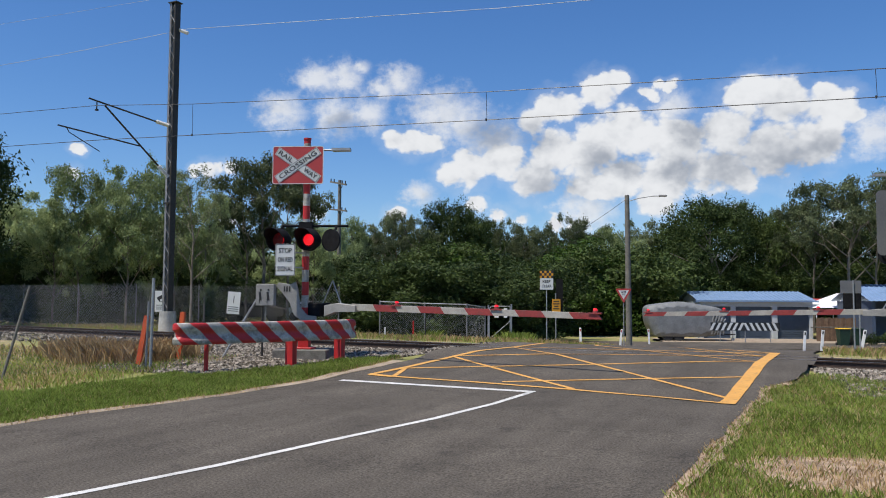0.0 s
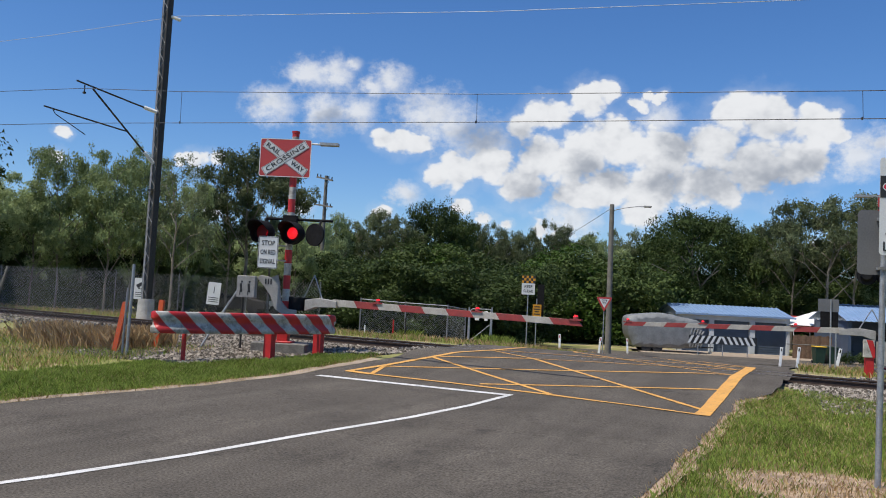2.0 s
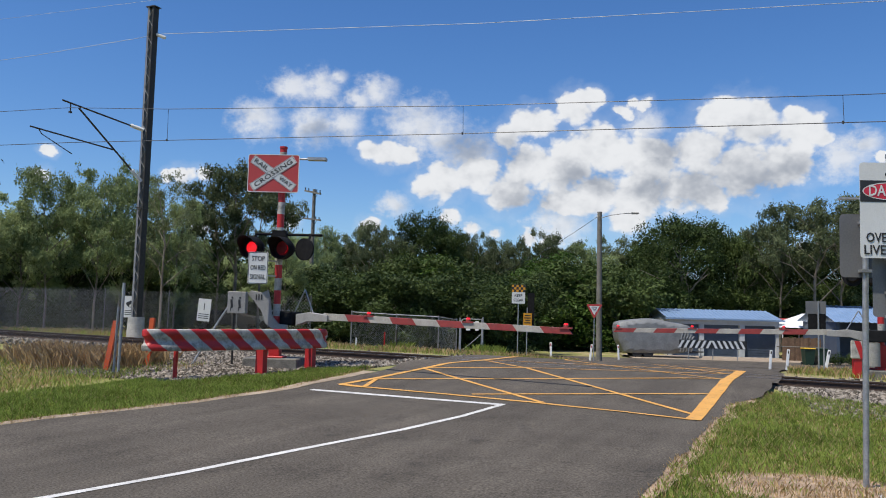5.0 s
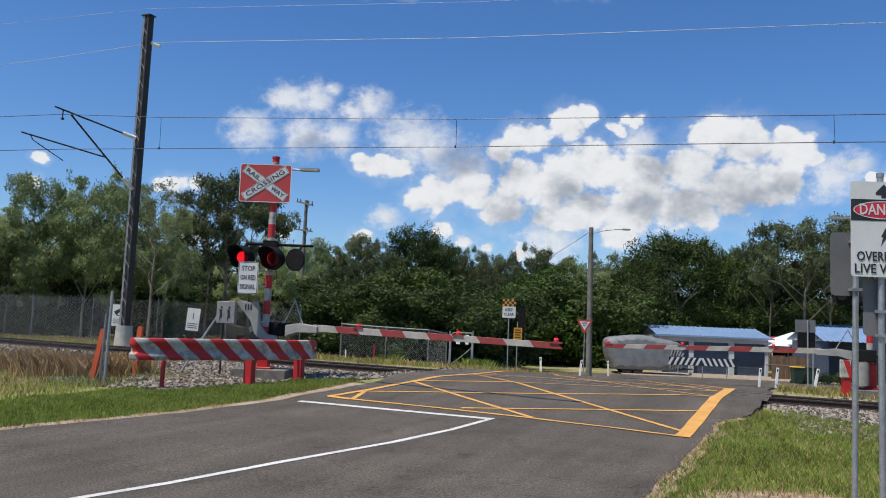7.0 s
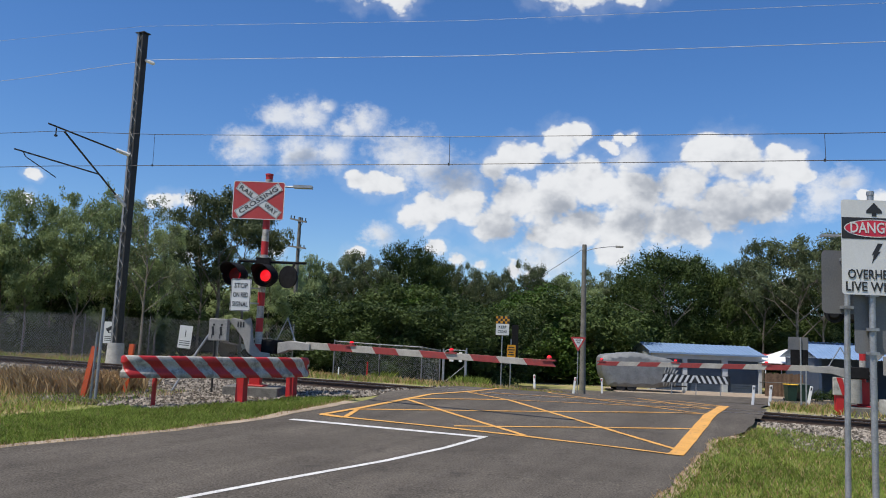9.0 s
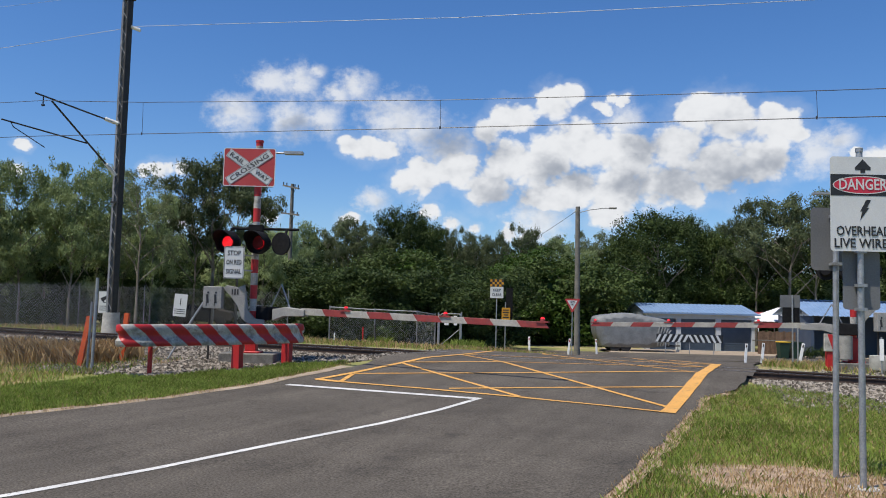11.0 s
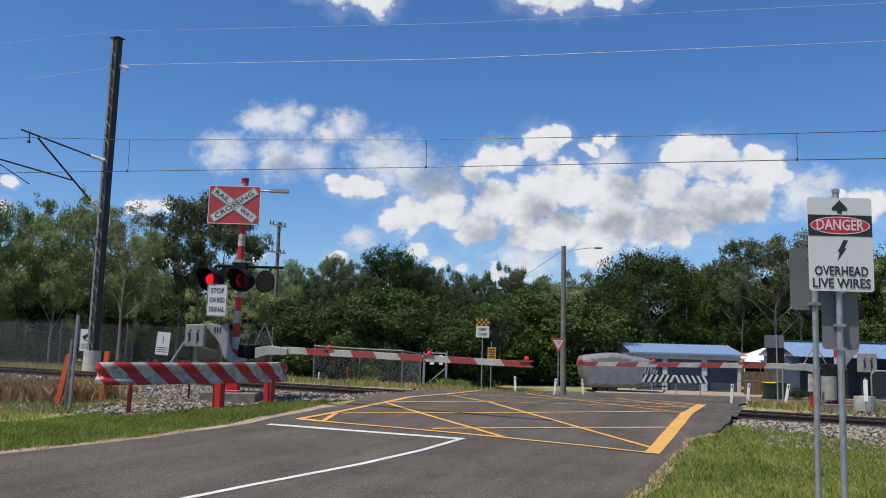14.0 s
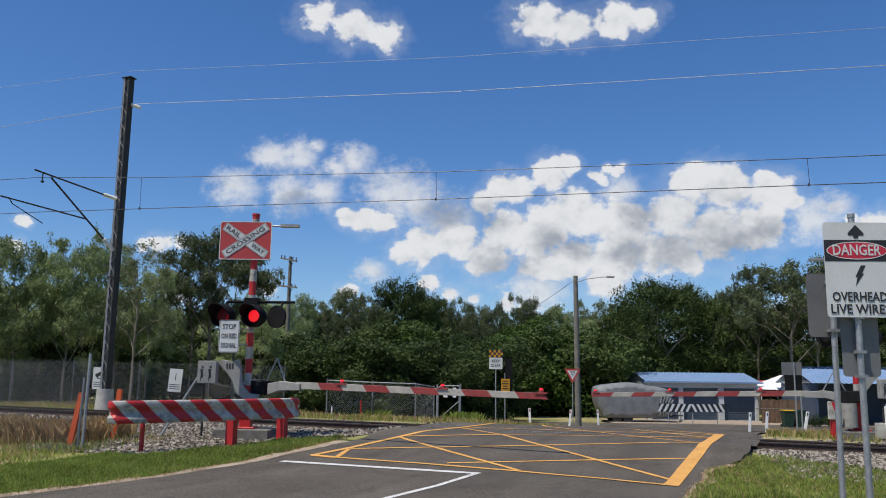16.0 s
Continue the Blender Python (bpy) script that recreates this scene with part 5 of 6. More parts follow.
def street_lamp():
    x, y = -10.66, 43.5
    z = ground_z(x, y)
    s = thing("street_lamp", pose(x, y, z, 0, 0, 22), "weathered timber power pole with a street lamp arm", "street lamp")
    part("pole", Shape().rod((0.05, 0, -0.3), (0, 0, 8.1), 0.17, 0.12, 14), WOODPOLE, s, smooth=True)
    arm = part("arm", Shape().pipe([(0, -0.05, 7.75), (0.6, -0.1, 7.92), (1.3, -0.2, 8.02), (1.75, -0.25, 8.03)], 0.025, 8), GALV, s, smooth=True)
    part("luminaire", Shape().box(1.85, -0.26, 7.98, 0.42, 0.18, 0.1), CABINET, arm, bevel=0.03)
    part("insulator", Shape().rod((-0.15, 0.0, 7.85), (-0.05, 0.0, 7.85), 0.05, n=8), PORCELAIN, s)
    solo("service_wire", sag_wire([(x - 0.1, y, z + 7.85), (-24.5, 62, 4.6)], 0.012, 0.35), WIRE, "thin dark service wire from the pole", "overhead wire")
    x, y = -33.8, 50.6
    z = ground_z(x, y)
    s = thing("power_pole", pose(x, y, z, 0, 0, -20), "dark timber power pole with two crossarms", "power pole")
    part("pole", Shape().rod((0, 0, -0.3), (0, 0, 10.4), 0.17, 0.12, 12), WOODPOLE, s, smooth=True)
    for zz, w in ((10.1, 2.0), (8.1, 2.2)):
        a = part("crossarm", Shape().box(0, -0.15, zz, w, 0.1, 0.12, Matrix.Rotation(radians(12 if zz > 9 else 8), 3, "Y")), WOODPOLE, s)
        for dx in (-0.9, -0.5, 0.5, 0.9):
            part("insulator", Shape().rod((dx, -0.15, zz + 0.1 - dx * 0.2), (dx, -0.15, zz + 0.32 - dx * 0.2), 0.04, n=8), DARKMETAL, a)
    for zz in (9.4, 7.4):
        part("brace", Shape().rod((0.0, -0.1, zz), (0.6, -0.15, zz + 0.6), 0.02, n=6), DARKMETAL, s)


# ---- buildings and vehicles beyond ----
def corrugated(w, run, rise, pitch=0.30):
    """A sloping sheet with ribs, from the eave at y=0 up to y=run."""
    s = Shape()
    n = int(w / pitch)
    prof = []
    for i in range(n):
        x = -w / 2 + i * w / n
        prof += [(x, 0), (x + 0.62 * w / n, 0), (x + 0.72 * w / n, 0.035), (x + 0.9 * w / n, 0.035)]
    prof.append((w / 2, 0))
    s.loft([[(x, 0, h) for x, h in prof], [(x, run, h + rise) for x, h in prof]], close=False)
    return s


def garage():
    x, y = -5.9, 60.2
    g = thing("garage", pose(x, y, -0.85, 0, 0, 22.4), "light grey garage with slate roller doors and a blue steel roof", "garage")
    L = 7.6
    h = 2.62
    part("back_wall", Shape().box(0, 6, 0, L, 0.2, h), GARAGEWALL, g)
    for xx in (-L / 2 + 0.1, L / 2 - 0.1):
        part("side_wall", Shape().box(xx, 3.05, 0, 0.2, 5.7, h), GARAGEWALL, g)
    part("lintel", Shape().box(0, 0, 2.2, L, 0.25, h - 2.2), GARAGEWALL, g)
    doors = ((-2.75, 2.2), (-0.15, 2.45), (2.65, 2.4))
    for px, w in ((-3.67, 0.26), (-1.52, 0.32), (1.26, 0.36), (3.7, 0.2)):
        part("pier", Shape().box(px, -0.01, 0, w, 0.28, 2.2), GARAGEWALL, g, bevel=0.01)
    for dx, w in doors:
        d = part("roller_door", Shape().box(dx, 0.12, 0, w, 0.03, 2.2), ROLLER, g, "slate blue ribbed roller door")
        for i in range(14):
            part("slat", Shape().box(dx, 0.095, 0.02 + i * 0.156, w - 0.05, 0.03, 0.11), ROLLER, d)
    part("floor_slab", Shape().box(0, 3, -0.15, L, 6.2, 0.16), CONCRETE, g)
    part("roof", corrugated(L + 0.4, 3.4, 0.66), ROOFBLUE, g, "blue ribbed steel roof", m=pose(0, -0.35, h))
    part("roof", corrugated(L + 0.4, 3.4, 0.66), ROOFBLUE, g, "blue ribbed steel roof", m=pose(0, 6.45, h, 0, 0, 180))
    part("gutter", Shape().box(0, -0.40, h - 0.1, L + 0.6, 0.12, 0.11), ROOFBLUE, g)
    for k in (-1, 1):
        part("gable", Shape().prism([(k * (L / 2 - 0.1), 0.0, h), (k * (L / 2 - 0.1), 6.1, h), (k * (L / 2 - 0.1), 3.05, h + 0.6)], (1, 0, 0), 0.1), GARAGEWALL, g)
    # open shed to the right of it
    x, y = 5.3, 57.7
    b = thing("open_shed", pose(x, y, -0.85, 0, 0, 22.4), "dark open-fronted shed under a blue steel roof", "shed")
    L, h = 9.0, 2.6
    part("back_wall", Shape().box(0, 5, 0, L, 0.2, h), ROLLER, b)
    for xx in (-L / 2 + 0.1, L / 2 - 0.1):
        part("side_wall", Shape().box(xx, 2.5, 0, 0.2, 5, h), ROLLER, b)
    for xx in (-1.4, 1.6):
        part("column", Shape().box(xx, 0, 0, 0.14, 0.14, h), DARKMETAL, b)
    part("floor_slab", Shape().box(0, 2.5, -0.15, L, 5, 0.16), CONCRETE, b)
    part("roof", corrugated(L + 0.5, 3.2, 1.05), ROOFBLUE, b, "blue ribbed steel roof", m=pose(0, -0.35, h))
    part("roof", corrugated(L + 0.5, 3.2, 1.05), ROOFBLUE, b, "blue ribbed steel roof", m=pose(0, 5.6, h, 0, 0, 180))
    # things between the two
    t = thing("marquee", pose(-0.75, 63.2, -0.95, 0, 0, 20), "white pitched marquee roof behind the garages", "marquee")
    part("canopy", Shape().loft([[(-2.2, -2, 2.25), (2.2, -2, 2.25), (2.2, 2, 2.25), (-2.2, 2, 2.25)], [(-0.1, -0.1, 3.25), (0.1, -0.1, 3.25), (0.1, 0.1, 3.25), (-0.1, 0.1, 3.25)]]), WHITE, t)
    for a in (-2.1, 2.1):
        for c in (-1.9, 1.9):
            part("leg", Shape().rod((a, c, 0), (a, c, 2.25), 0.03, n=6), WHITE, t)
    r = thing("red_awning", pose(-2.6, 66.5, -0.85, 0, 0, 22), "faded red awning on posts behind the garages", "awning")
    part("canopy", Shape().prism([(-2, -1, 2.3), (2, -1, 2.3), (2, 1, 2.75), (-2, 1, 2.75)], (0, 0, 1), 0.06), SIGNRED, r)
    for a in (-1.9, 1.9):
        part("leg", Shape().rod((a, -0.9, 0), (a, -0.9, 2.5), 0.03, n=6).rod((a, 0.9, 0), (a, 0.9, 2.95), 0.03, n=6), WHITE, r)
    f = thing("paling_fence", pose(-1.0, 57.6, -0.85, 0, 0, 22), "brown timber paling fence between the garages", "fence")
    for i in range(18):
        part("paling", Shape().box(-1.0 + i * 0.15, 0.02 * (i % 2), 0, 0.145, 0.02, 1.5 + 0.03 * ((i * 7) % 3)), TIMBER, f)
    part("rail", Shape().box(0.3, 0.06, 1.1, 2.8, 0.04, 0.09).box(0.3, 0.06, 0.3, 2.8, 0.04, 0.09), TIMBER, f)
    part("top_rail", Shape().rod((-1.6, -0.5, 0.95), (1.3, -0.4, 0.95), 0.03, n=6), WOODPOLE, f)
    for k, (x, y) in enumerate(((-0.45, 52.5), (0.2, 52.9))):
        w = thing("wheelie_bin", pose(x, y, ground_z(x, y) + 0.03, 0, 0, 22), "dark green wheelie bin" + (" with a yellow lid" if k == 0 else " beside another"), "bin")
        part("body", Shape().loft([[(a * q, c * q, z) for a, c in ((-0.29, -0.33), (0.29, -0.33), (0.29, 0.33), (-0.29, 0.33))] for q, z in ((0.8, 0.04), (1, 0.95))] ).box(0, 0, 0.04, 0.45, 0.5, 0.02), BIN, w, bevel=0.02)
        part("lid", Shape().box(0, 0, 0.95, 0.64, 0.74, 0.06), YELLOWLID if k == 0 else BIN, w, bevel=0.02)
        for a in (-0.25, 0.25):
            part("wheel", Shape().rod((a - 0.03, 0.3, 0.1), (a + 0.03, 0.3, 0.1), 0.1, n=12), RUBBER, w)
    for x, y in ((1.0, 53.6), (1.9, 53.9), (3.0, 54.3)):
        k = thing("potted_shrub", pose(x, y, ground_z(x, y)), "small round clipped shrub by the shed", "shrub", "clipped shrubs")
        part("foliage", leaf_shape(31 + int(x * 3), [((0, 0, 0.45), 0.42)], 900, 0.09, 0.05), LEAF_DARK, k)
        part("stem", Shape().rod((0, 0, -0.05), (0, 0, 0.4), 0.03, n=6), BARK, k)


def covered_van():
    v = thing("covered_caravan", pose(-9.6, 53.9, -0.82, 0, 0, 22.4), "caravan wrapped in a grey storage cover", "caravan")
    prof = [(-2.1, 0.30), (-2.15, 0.6), (-2.4, 1.0), (-2.5, 1.7), (-2.48, 2.12), (-2.3, 2.3), (-1.6, 2.36), (-0.6, 2.5), (0.0, 2.5), (0.6, 2.34), (1.4, 2.24), (2.05, 2.14), (2.25, 1.95), (2.35, 1.4), (2.4, 0.8), (2.2, 0.42), (1.2, 0.28), (-0.5, 0.26), (-1.8, 0.26)]
    rings = []
    for i in range(9):
        u = i / 8
        yy = -1.1 + 2.2 * u
        k = 1 - 0.05 * abs(2 * u - 1) ** 6
        rings.append([(a * (0.97 + 0.03 * k) + 0.03 * noise.noise((a * 3, yy * 3, b)), yy + 0.05 * noise.noise((a * 2, b * 2, 3)), 0.28 + (b - 0.28) * (k if b > 1 else 1) + 0.03 * noise.noise((a * 3, yy, b * 3))) for a, b in prof])
    s = Shape().loft(rings)
    n = len(prof)
    s.f += [tuple(range(n - 1, -1, -1)), tuple(range(8 * n, 9 * n))]
    s.m += [0, 0]
    cov = part("cover", s, TARP, v, "wrinkled grey storage cover", smooth=True)
    md = cov.modifiers.new("round", "SUBSURF")
    md.levels = md.render_levels = 1
    # loose folds gathered at the front
    for i in range(5):
        a = 1.45 + 0.17 * i
        part("fold", Shape().pipe([(a, -1.16, 0.45), (a + 0.1, -1.2, 0.8), (a + 0.05, -1.17, 1.25), (a + 0.2, -1.12, 1.75 - 0.08 * i)], 0.05, 6), TARP, cov, smooth=True)
    for y in (-0.85, 0.85):
        part("wheel", Shape().rod((-0.5, y - 0.1, 0.33), (-0.5, y + 0.1, 0.33), 0.33, n=18), RUBBER, v, smooth=True)
        part("wheel", Shape().rod((-1.2, y - 0.1, 0.33), (-1.2, y + 0.1, 0.33), 0.33, n=18), RUBBER, v, smooth=True)
    part("drawbar", Shape().rod((2.2, -0.5, 0.4), (3.2, 0, 0.42), 0.04, n=6).rod((2.2, 0.5, 0.4), (3.2, 0, 0.42), 0.04, n=6), DARKMETAL, v)
    part("jockey_wheel", Shape().rod((3.05, 0, 0.05), (3.05, 0, 0.75), 0.03, n=8).rod((3.05, -0.05, 0.1), (3.05, 0.05, 0.1), 0.1, n=12), GALV, v)


def parked_car(x, y, face, label, mat):
    c = thing("parked_car", pose(x, y, ground_z(x, y), 0, 0, face), label, "car", "parked cars")
    prof = [(-2.1, 0.35), (-2.15, 0.75), (-1.9, 0.92), (-1.35, 0.98), (-0.8, 1.42), (0.7, 1.46), (1.3, 1.05), (2.1, 0.9), (2.2, 0.6), (2.15, 0.35)]
    part("body", Shape().prism([(a, -0.85, b) for a, b in prof], (0, 1, 0), 1.7), mat, c, bevel=0.06, smooth=True)
    part("side_glass", Shape().prism([(-1.1, -0.862, 1.0), (-0.72, -0.862, 1.36), (0.62, -0.862, 1.38), (1.05, -0.862, 1.04)], (0, 1, 0), 0.01), DARKGLASS, c)
    for a in (-1.35, 1.4):
        for k in (-0.8, 0.8):
            part("wheel", Shape().rod((a, k - 0.1, 0.32), (a, k + 0.1, 0.32), 0.32, n=16), RUBBER, c, smooth=True)


# ---- plants ----
def leaf_shape(seed, clumps, count, length, width, flat=0.8, droop=0.0):
    """Leaves in sprays round clump centres, turned mostly up and outwards: one sliver each."""
    rng = np.random.default_rng(seed)
    cs = np.array([c for c, r in clumps], float)
    rs = np.array([r for c, r in clumps], float)
    sprays = max(len(cs), count // 26)
    pick = rng.choice(len(cs), sprays, p=rs ** 2 / (rs ** 2).sum())
    way = rng.normal(size=(sprays, 3))
    way /= np.linalg.norm(way, axis=1)[:, None]
    rad = rng.uniform(0.15, 1, sprays) ** 0.45 * rng.uniform(0.7, 1.2, sprays)
    heart = cs[pick] + way * (rs[pick] * rad)[:, None] * (1, 1, flat)
    of = rng.integers(0, sprays, count)
    reach = (0.13 + 0.22 * rs[pick][of])[:, None]
    pos = heart[of] + rng.normal(size=(count, 3)) * reach * (0.6, 0.6, 0.4)
    nrm = rng.normal(size=(count, 3)) * 0.75 + way[of] * 0.7 + (0, 0, 0.55)
    a = rng.normal(size=(count, 3))
    a[:, 2] -= droop
    a -= nrm * ((a * nrm).sum(1) / (nrm * nrm).sum(1))[:, None]
    a /= np.linalg.norm(a, axis=1)[:, None]
    b = np.cross(a, nrm)
    b /= np.linalg.norm(b, axis=1)[:, None]
    k = rng.uniform(0.6, 1.35, count)[:, None]
    L, W = a * length * k, b * width * k
    vs = np.stack([pos - L * 0.5 - W * 0.4, pos - L * 0.3 + W * 0.6, pos + L * 0.6], 1).reshape(-1, 3)
    s = Shape()
    s.v = vs.tolist()
    s.f = np.arange(count * 3).reshape(-1, 3).tolist()
    s.m = [0] * count
    return s


def limbs(seed, height, spread, n, base_r, low=0.35):
    """A tapered trunk with forking limbs; returns the mesh and the limb ends."""
    rng = np.random.default_rng(seed)
    s = Shape()
    trunk = [Vector((0, 0, -0.3))]
    for i in range(1, 6):
        trunk.append(Vector((rng.normal() * 0.03 * height * i / 5, rng.normal() * 0.03 * height * i / 5, height * 0.8 * i / 5)))
    for i in range(5):
        s.rod(trunk[i], trunk[i + 1], base_r * (1 - 0.17 * i), base_r * (1 - 0.17 * (i + 1)), 7, caps=False)
    ends = [trunk[-1]]
    for i in range(n):
        u = low + (0.95 - low) * (i + rng.uniform(0, 0.8)) / n
        k = min(4, int(u * 5))
        p = trunk[k].lerp(trunk[k + 1], u * 5 - k)
        az = i * 2.4 + rng.uniform(-0.5, 0.5)
        ln = spread * height * (1.1 - 0.6 * u) * rng.uniform(0.7, 1.15)
        q = p + Vector((math.cos(az) * ln * 0.6, math.sin(az) * ln * 0.6, ln * 0.45))
        r = base_r * 0.4 * (1.1 - 0.7 * u)
        s.rod(p, q, r, r * 0.7, 5, caps=False)
        for j in range(2):
            e = q + Vector((math.cos(az + (j - 0.5) * 1.1) * ln * 0.5, math.sin(az + (j - 0.5) * 1.1) * ln * 0.5, ln * rng.uniform(0.15, 0.45)))
            s.rod(q, e, r * 0.6, r * 0.25, 4, caps=False)
            ends.append(e)
    return s, ends


def make_tree(kind, seed, label):
    rng = np.random.default_rng(seed)
    t = thing("tree", pose(0, 0, 0), label, "tree", "trees behind the railway")
    H = 10.0
    if kind == "dense":
        s, ends = limbs(seed, H, 0.36, 11, 0.2, 0.2)
        cl = [(e, rng.uniform(0.9, 1.6)) for e in ends] + [((rng.normal() * 1.3, rng.normal() * 1.3, H * rng.uniform(0.18, 0.9)), rng.uniform(0.9, 1.5)) for _ in range(16)]
        crown = leaf_shape(seed, cl, 26000, 0.20, 0.12)
        mat = LEAF_DARK
    elif kind == "leafy":
        s, ends = limbs(seed, H, 0.27, 17, 0.12, 0.22)
        cl = [(e, rng.uniform(0.45, 0.95)) for e in ends] + [((rng.normal() * 0.9, rng.normal() * 0.9, H * rng.uniform(0.2, 0.9)), rng.uniform(0.4, 0.9)) for _ in range(14)]
        crown = leaf_shape(seed, cl, 14000, 0.19, 0.085, droop=0.4)
        mat = LEAF_MID
    elif kind == "gum":
        s, ends = limbs(seed, H, 0.40, 13, 0.15, 0.36)
        cl = [(e, rng.uniform(0.45, 1.0)) for e in ends] + [((rng.normal() * 0.9, rng.normal() * 0.9, H * rng.uniform(0.45, 0.85)), rng.uniform(0.4, 0.8)) for _ in range(5)]
        crown = leaf_shape(seed, cl, 13000, 0.20, 0.085, 0.7, droop=0.6)
        mat = LEAF_GUM
    elif kind == "round":
        s, ends = limbs(seed, H, 0.40, 12, 0.25, 0.25)
        cl = [((math.cos(a) * r * H * 0.36, math.sin(a) * r * H * 0.36, H * (0.52 + 0.36 * math.cos(b) )), rng.uniform(1.0, 1.6)) for a, b, r in
              [(rng.uniform(0, 6.28), rng.uniform(0, 2.2), 0) for _ in range(1)] + [(i * 2.4, bb, math.sin(bb) * rng.uniform(0.85, 1.05)) for i, bb in enumerate(np.linspace(0.15, 2.5, 30))]]
        crown = leaf_shape(seed, cl, 27000, 0.19, 0.115)
        mat = LEAF_DARK
    elif kind == "wispy":
        s, ends = limbs(seed, H, 0.26, 14, 0.1, 0.3)
        cl = [(e, rng.uniform(0.35, 0.8)) for e in ends]
        crown = leaf_shape(seed, cl, 6000, 0.15, 0.055, droop=0.5)
        mat = LEAF_GUM
    else:
        s, ends = limbs(seed, H * 0.5, 0.5, 8, 0.12, 0.1)
        cl = [((math.cos(i * 2.4) * 2.6 * r, math.sin(i * 2.4) * 2.6 * r, H * 0.5 * h), rng.uniform(0.8, 1.4)) for i, (r, h) in enumerate([(rng.uniform(0.1, 1), rng.uniform(0.1, 0.95)) for _ in range(22)])]
        crown = leaf_shape(seed, cl, 17000, 0.19, 0.11)
        mat = LEAF_BRIGHT if kind == "bush_bright" else LEAF_DARK
        t.name = "shrub"
        tagged(t, category="shrub", group="shrubs behind the railway")
    part("trunk", s, BARK, t, smooth=True)
    part("crown", crown, mat, t)
    return t, float(np.quantile(np.array(crown.v)[:, 2], 0.996))


# bearing and top in degrees, distance, kind, how wide it spreads
SKYLINE = [
    (51.9, 6.6, 45, "leafy", 0.7), (50.5, 8.6, 45, "leafy", 0.62), (49, 7.8, 48, "leafy", 0.6), (47.6, 9, 44, "leafy", 0.6), (46.1, 8.8, 47, "leafy", 0.6),
    (44.7, 8, 46, "leafy", 0.55), (43.6, 8.8, 43, "wispy", 0.8), (42.7, 7.3, 46, "leafy", 0.5), (41.5, 5.1, 55, "leafy", 0.7), (40, 8.1, 50, "gum", 0.62),
    (38.8, 9.8, 50, "gum", 0.78), (37.2, 9, 51, "gum", 0.62), (35.5, 5.8, 58, "leafy", 0.7), (34.1, 5.3, 62, "leafy", 0.7), (32.6, 5.7, 68, "leafy", 0.65),
    (31.3, 5.8, 74, "gum", 0.6), (29.8, 6.2, 78, "gum", 0.6), (28.1, 5.8, 76, "gum", 0.55), (25.8, 7, 76, "dense", 0.6), (24.3, 6.2, 78, "dense", 0.5),
    (22.5, 5.8, 82, "gum", 0.6), (20.9, 5.5, 84, "gum", 0.55), (19.5, 5.2, 86, "gum", 0.55), (17.6, 5.9, 74, "gum", 0.6), (15.8, 5.6, 80, "gum", 0.6),
    (14.6, 5.1, 76, "leafy", 0.6), (12.5, 5.6, 84, "gum", 0.6), (10.2, 5.2, 82, "dense", 0.6), (8.3, 6.8, 74, "round", 0.85), (6.6, 6.5, 77, "round", 0.7),
    (4.8, 5.6, 76, "round", 0.7), (3.2, 6.2, 80, "gum", 0.6), (2.1, 7.6, 74, "gum", 0.55), (0, 8.2, 72, "gum", 0.85), (-1.6, 7.9, 74, "gum", 0.6),
    (-3.3, 6.5, 78, "leafy", 0.7), (-5.2, 6.7, 80, "dense", 0.7), (-7, 6.6, 80, "leafy", 0.8), (-9.4, 6.7, 80, "dense", 0.9),
    (58.4, 12.0, 40, "round", 0.62), (61.5, 12.0, 44, "dense", 1.0), (66, 11, 46, "dense", 1.0), (54.2, 7.0, 50, "leafy", 0.8),
]
FILL = [
    (53.5, 6.0, 55, "leafy", 0.9), (51, 5.6, 57, "leafy", 0.9), (48.6, 6.0, 56, "leafy", 0.8), (46.4, 5.8, 58, "leafy", 0.8), (44.5, 5.6, 54, "leafy", 0.8), (42.6, 4.8, 58, "dense", 0.8),
    (40.6, 4.2, 62, "dense", 0.8), (38.4, 4.6, 60, "leafy", 0.9), (36.4, 4.2, 64, "dense", 0.8), (34.6, 4.2, 68, "dense", 0.8), (32.6, 4.6, 74, "dense", 0.8), (30.6, 4.6, 82, "dense", 0.8), (28.6, 4.7, 84, "dense", 0.8),
    (26.8, 5.4, 84, "leafy", 0.8), (23.4, 4.8, 86, "dense", 0.8), (21.4, 4.5, 88, "dense", 0.8), (19.4, 4.2, 90, "dense", 0.8), (16.8, 4.6, 80, "dense", 0.8), (13.6, 4.3, 80, "leafy", 0.8), (11.2, 4.4, 84, "dense", 0.8),
    (9.6, 5.2, 80, "dense", 0.7), (3.8, 4.9, 84, "dense", 0.8), (1.4, 5.2, 84, "dense", 0.8), (-0.8, 5.0, 84, "dense", 0.8), (-2.6, 5.0, 84, "leafy", 0.8), (-6, 5.2, 84, "dense", 0.9), (-11.0, 6.2, 82, "dense", 1.0),
]
